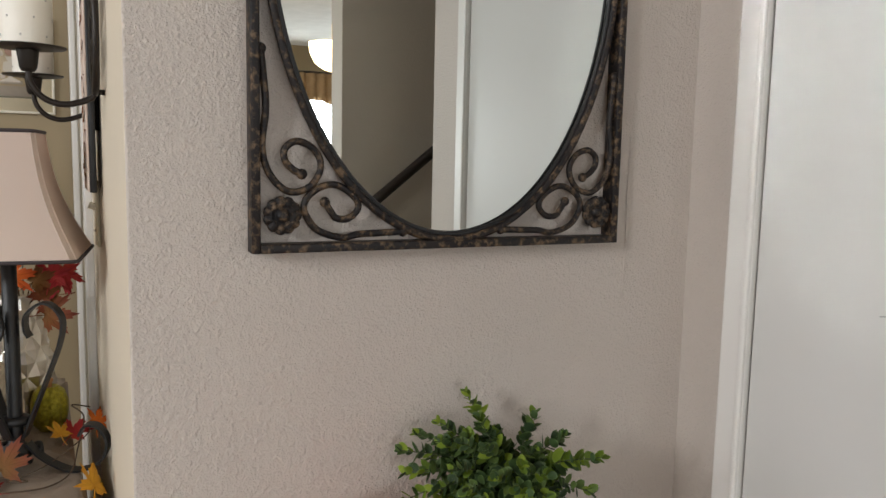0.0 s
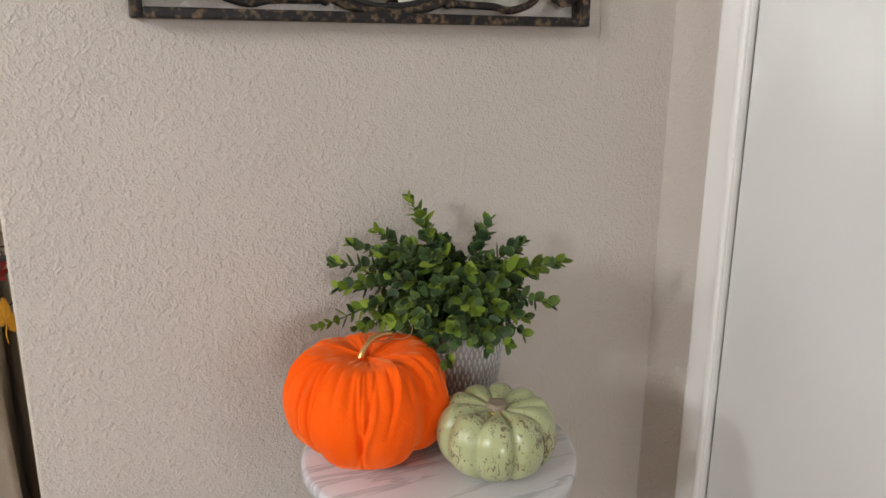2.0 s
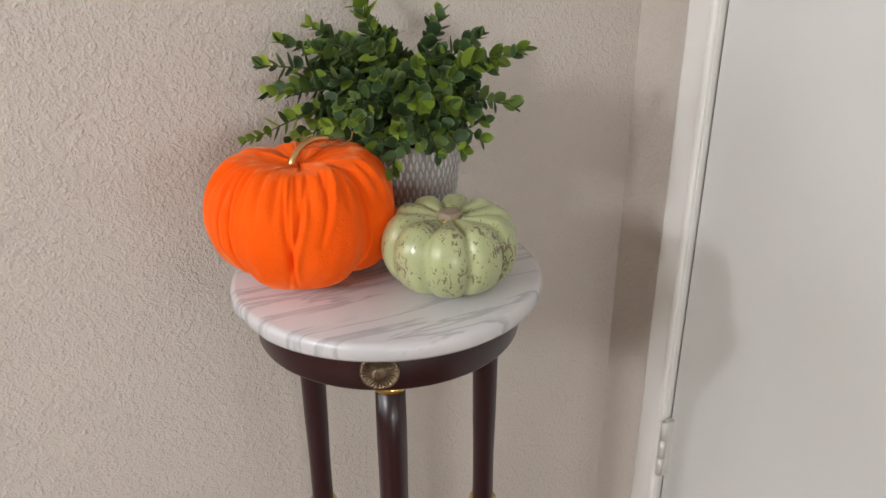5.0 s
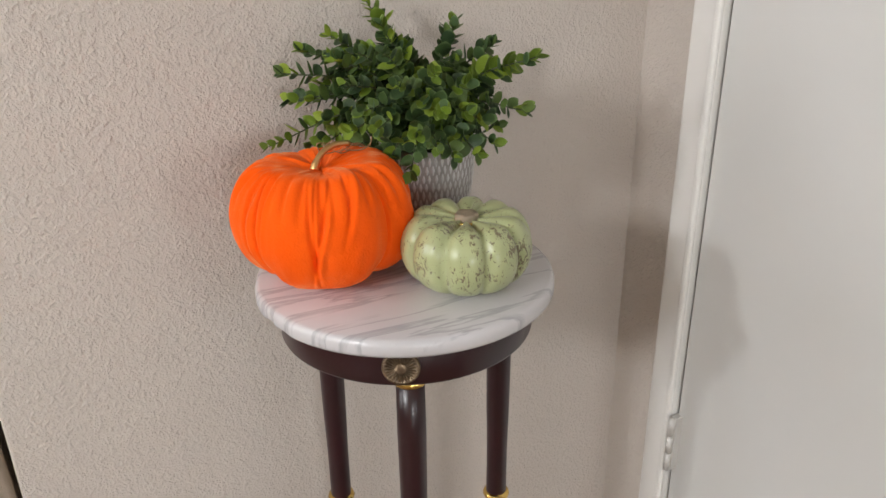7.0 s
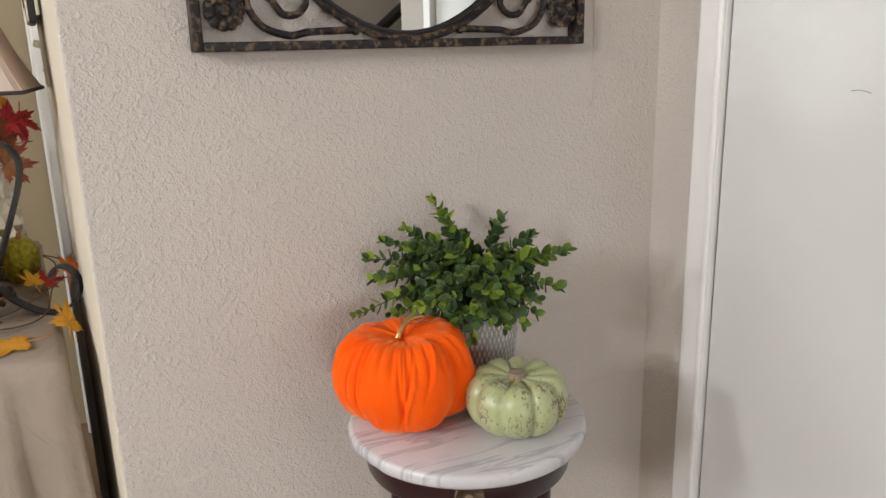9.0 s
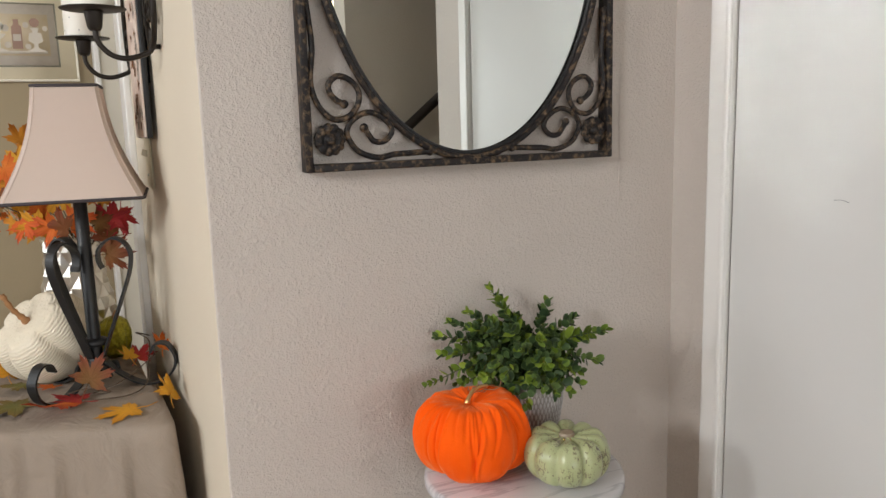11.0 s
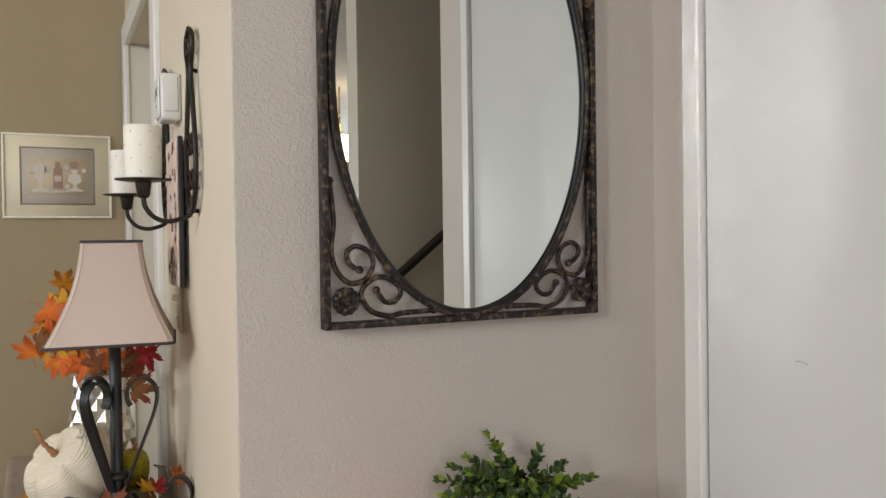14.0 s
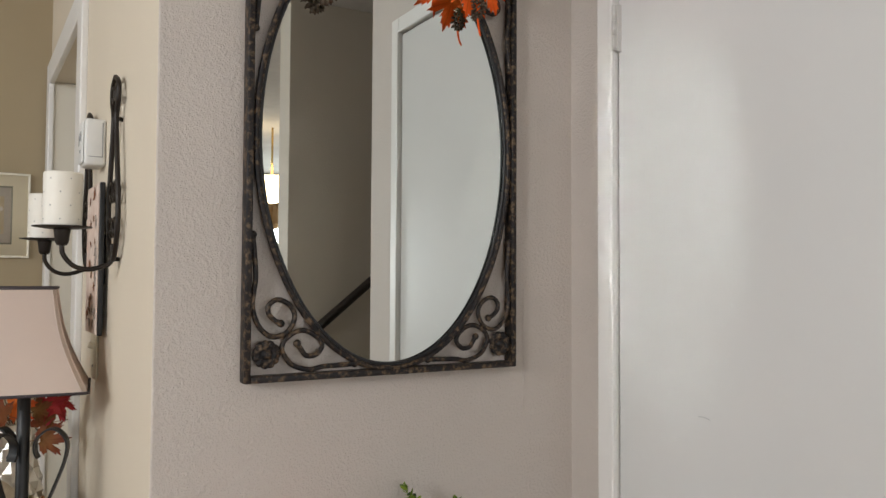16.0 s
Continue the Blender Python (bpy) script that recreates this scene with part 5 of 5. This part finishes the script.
win = window("window_1", "unseen living room window added for fill light with a gathered gold valance", "x", 1.5, 3.4, 0.95, 1.98, -6.05, -1, 3)
# unseen window, added round the south fill lamp
window("fill_window_2", "unseen living room window added for fill light", "x", -1.85, -0.15, 0.75, 2.05, -6.05, -1, 2)
window("window_3", "tall narrow window", "y", -1.04, -0.76, 1.72, 2.36, -2.65, -1, 1)
window("window_4", "tall narrow window", "y", -0.16, 0.12, 1.72, 2.36, -2.65, -1, 1)
# unseen window, made to house the return wall's fill lamp
window("fill_window_5", "unseen west window added to light the return wall", "y", 1.02, 1.98, 0.92, 2.28, -2.65, -1, 2)
val = tagged(part("valance", skin(bmesh.new(), [[(1.3 + 2.3 * i / 120, -5.95 + 0.03 * math.sin(i * 1.1), z + (0.05 * abs(math.sin(i * 0.16)) if z < 2.05 else 0)) for i in range(121)] for z in (1.84, 1.94, 2.05, 2.16)] , closed=False, caps=False), CURTAIN), "gathered gold fabric valance over the window", "valance")
val.modifiers.new("thick", "SOLIDIFY").thickness = 0.01
part("rod", tube([(1.2, -5.96, 2.17), (3.7, -5.96, 2.17)], 0.012, 10), DARK_RAIL, win)
GLOW = bpy.data.materials.new("lit_bowl_glass")
GLOW.use_nodes = True
tg, bg = nodes_of(GLOW)
bg.inputs["Base Color"].default_value = (0.8, 0.75, 0.65, 1)
bg.inputs["Emission Color"].default_value, bg.inputs["Emission Strength"].default_value = (1.0, 0.74, 0.44, 1), 9.0
pend = thing("pendant_lamp", "lit frosted glass bowl pendant", "lamp", pose(1.62, -3.3, 1.88))
part("bowl", lathe([(0.01, 0), (0.06, 0.012), (0.12, 0.055), (0.155, 0.12), (0.165, 0.19), (0.155, 0.19), (0.02, 0.19)], 32), GLOW, pend, "glowing white glass bowl")
part("stem", tube([(0, 0, .18), (0, 0, .56)], 0.008, 8), BRASS, pend)

# small marks
hair = tagged(part("trim", tube(smooth_line([(0.786, 0.9498, 1.33), (0.784, 0.9496, 1.24), (0.785, 0.9498, 1.17), (0.783, 0.9498, 1.09)], 5), 0.0011, 5), BEIGE), "painted-over ridge in the plaster", kind="structure")
part("scratch", tube(smooth_line([(0.8985, 0.600, 1.117), (0.8985, 0.612, 1.120), (0.8985, 0.624, 1.119)], 4), 0.0005, 4), GREY_PLASTIC, door, "thin dark scratch")
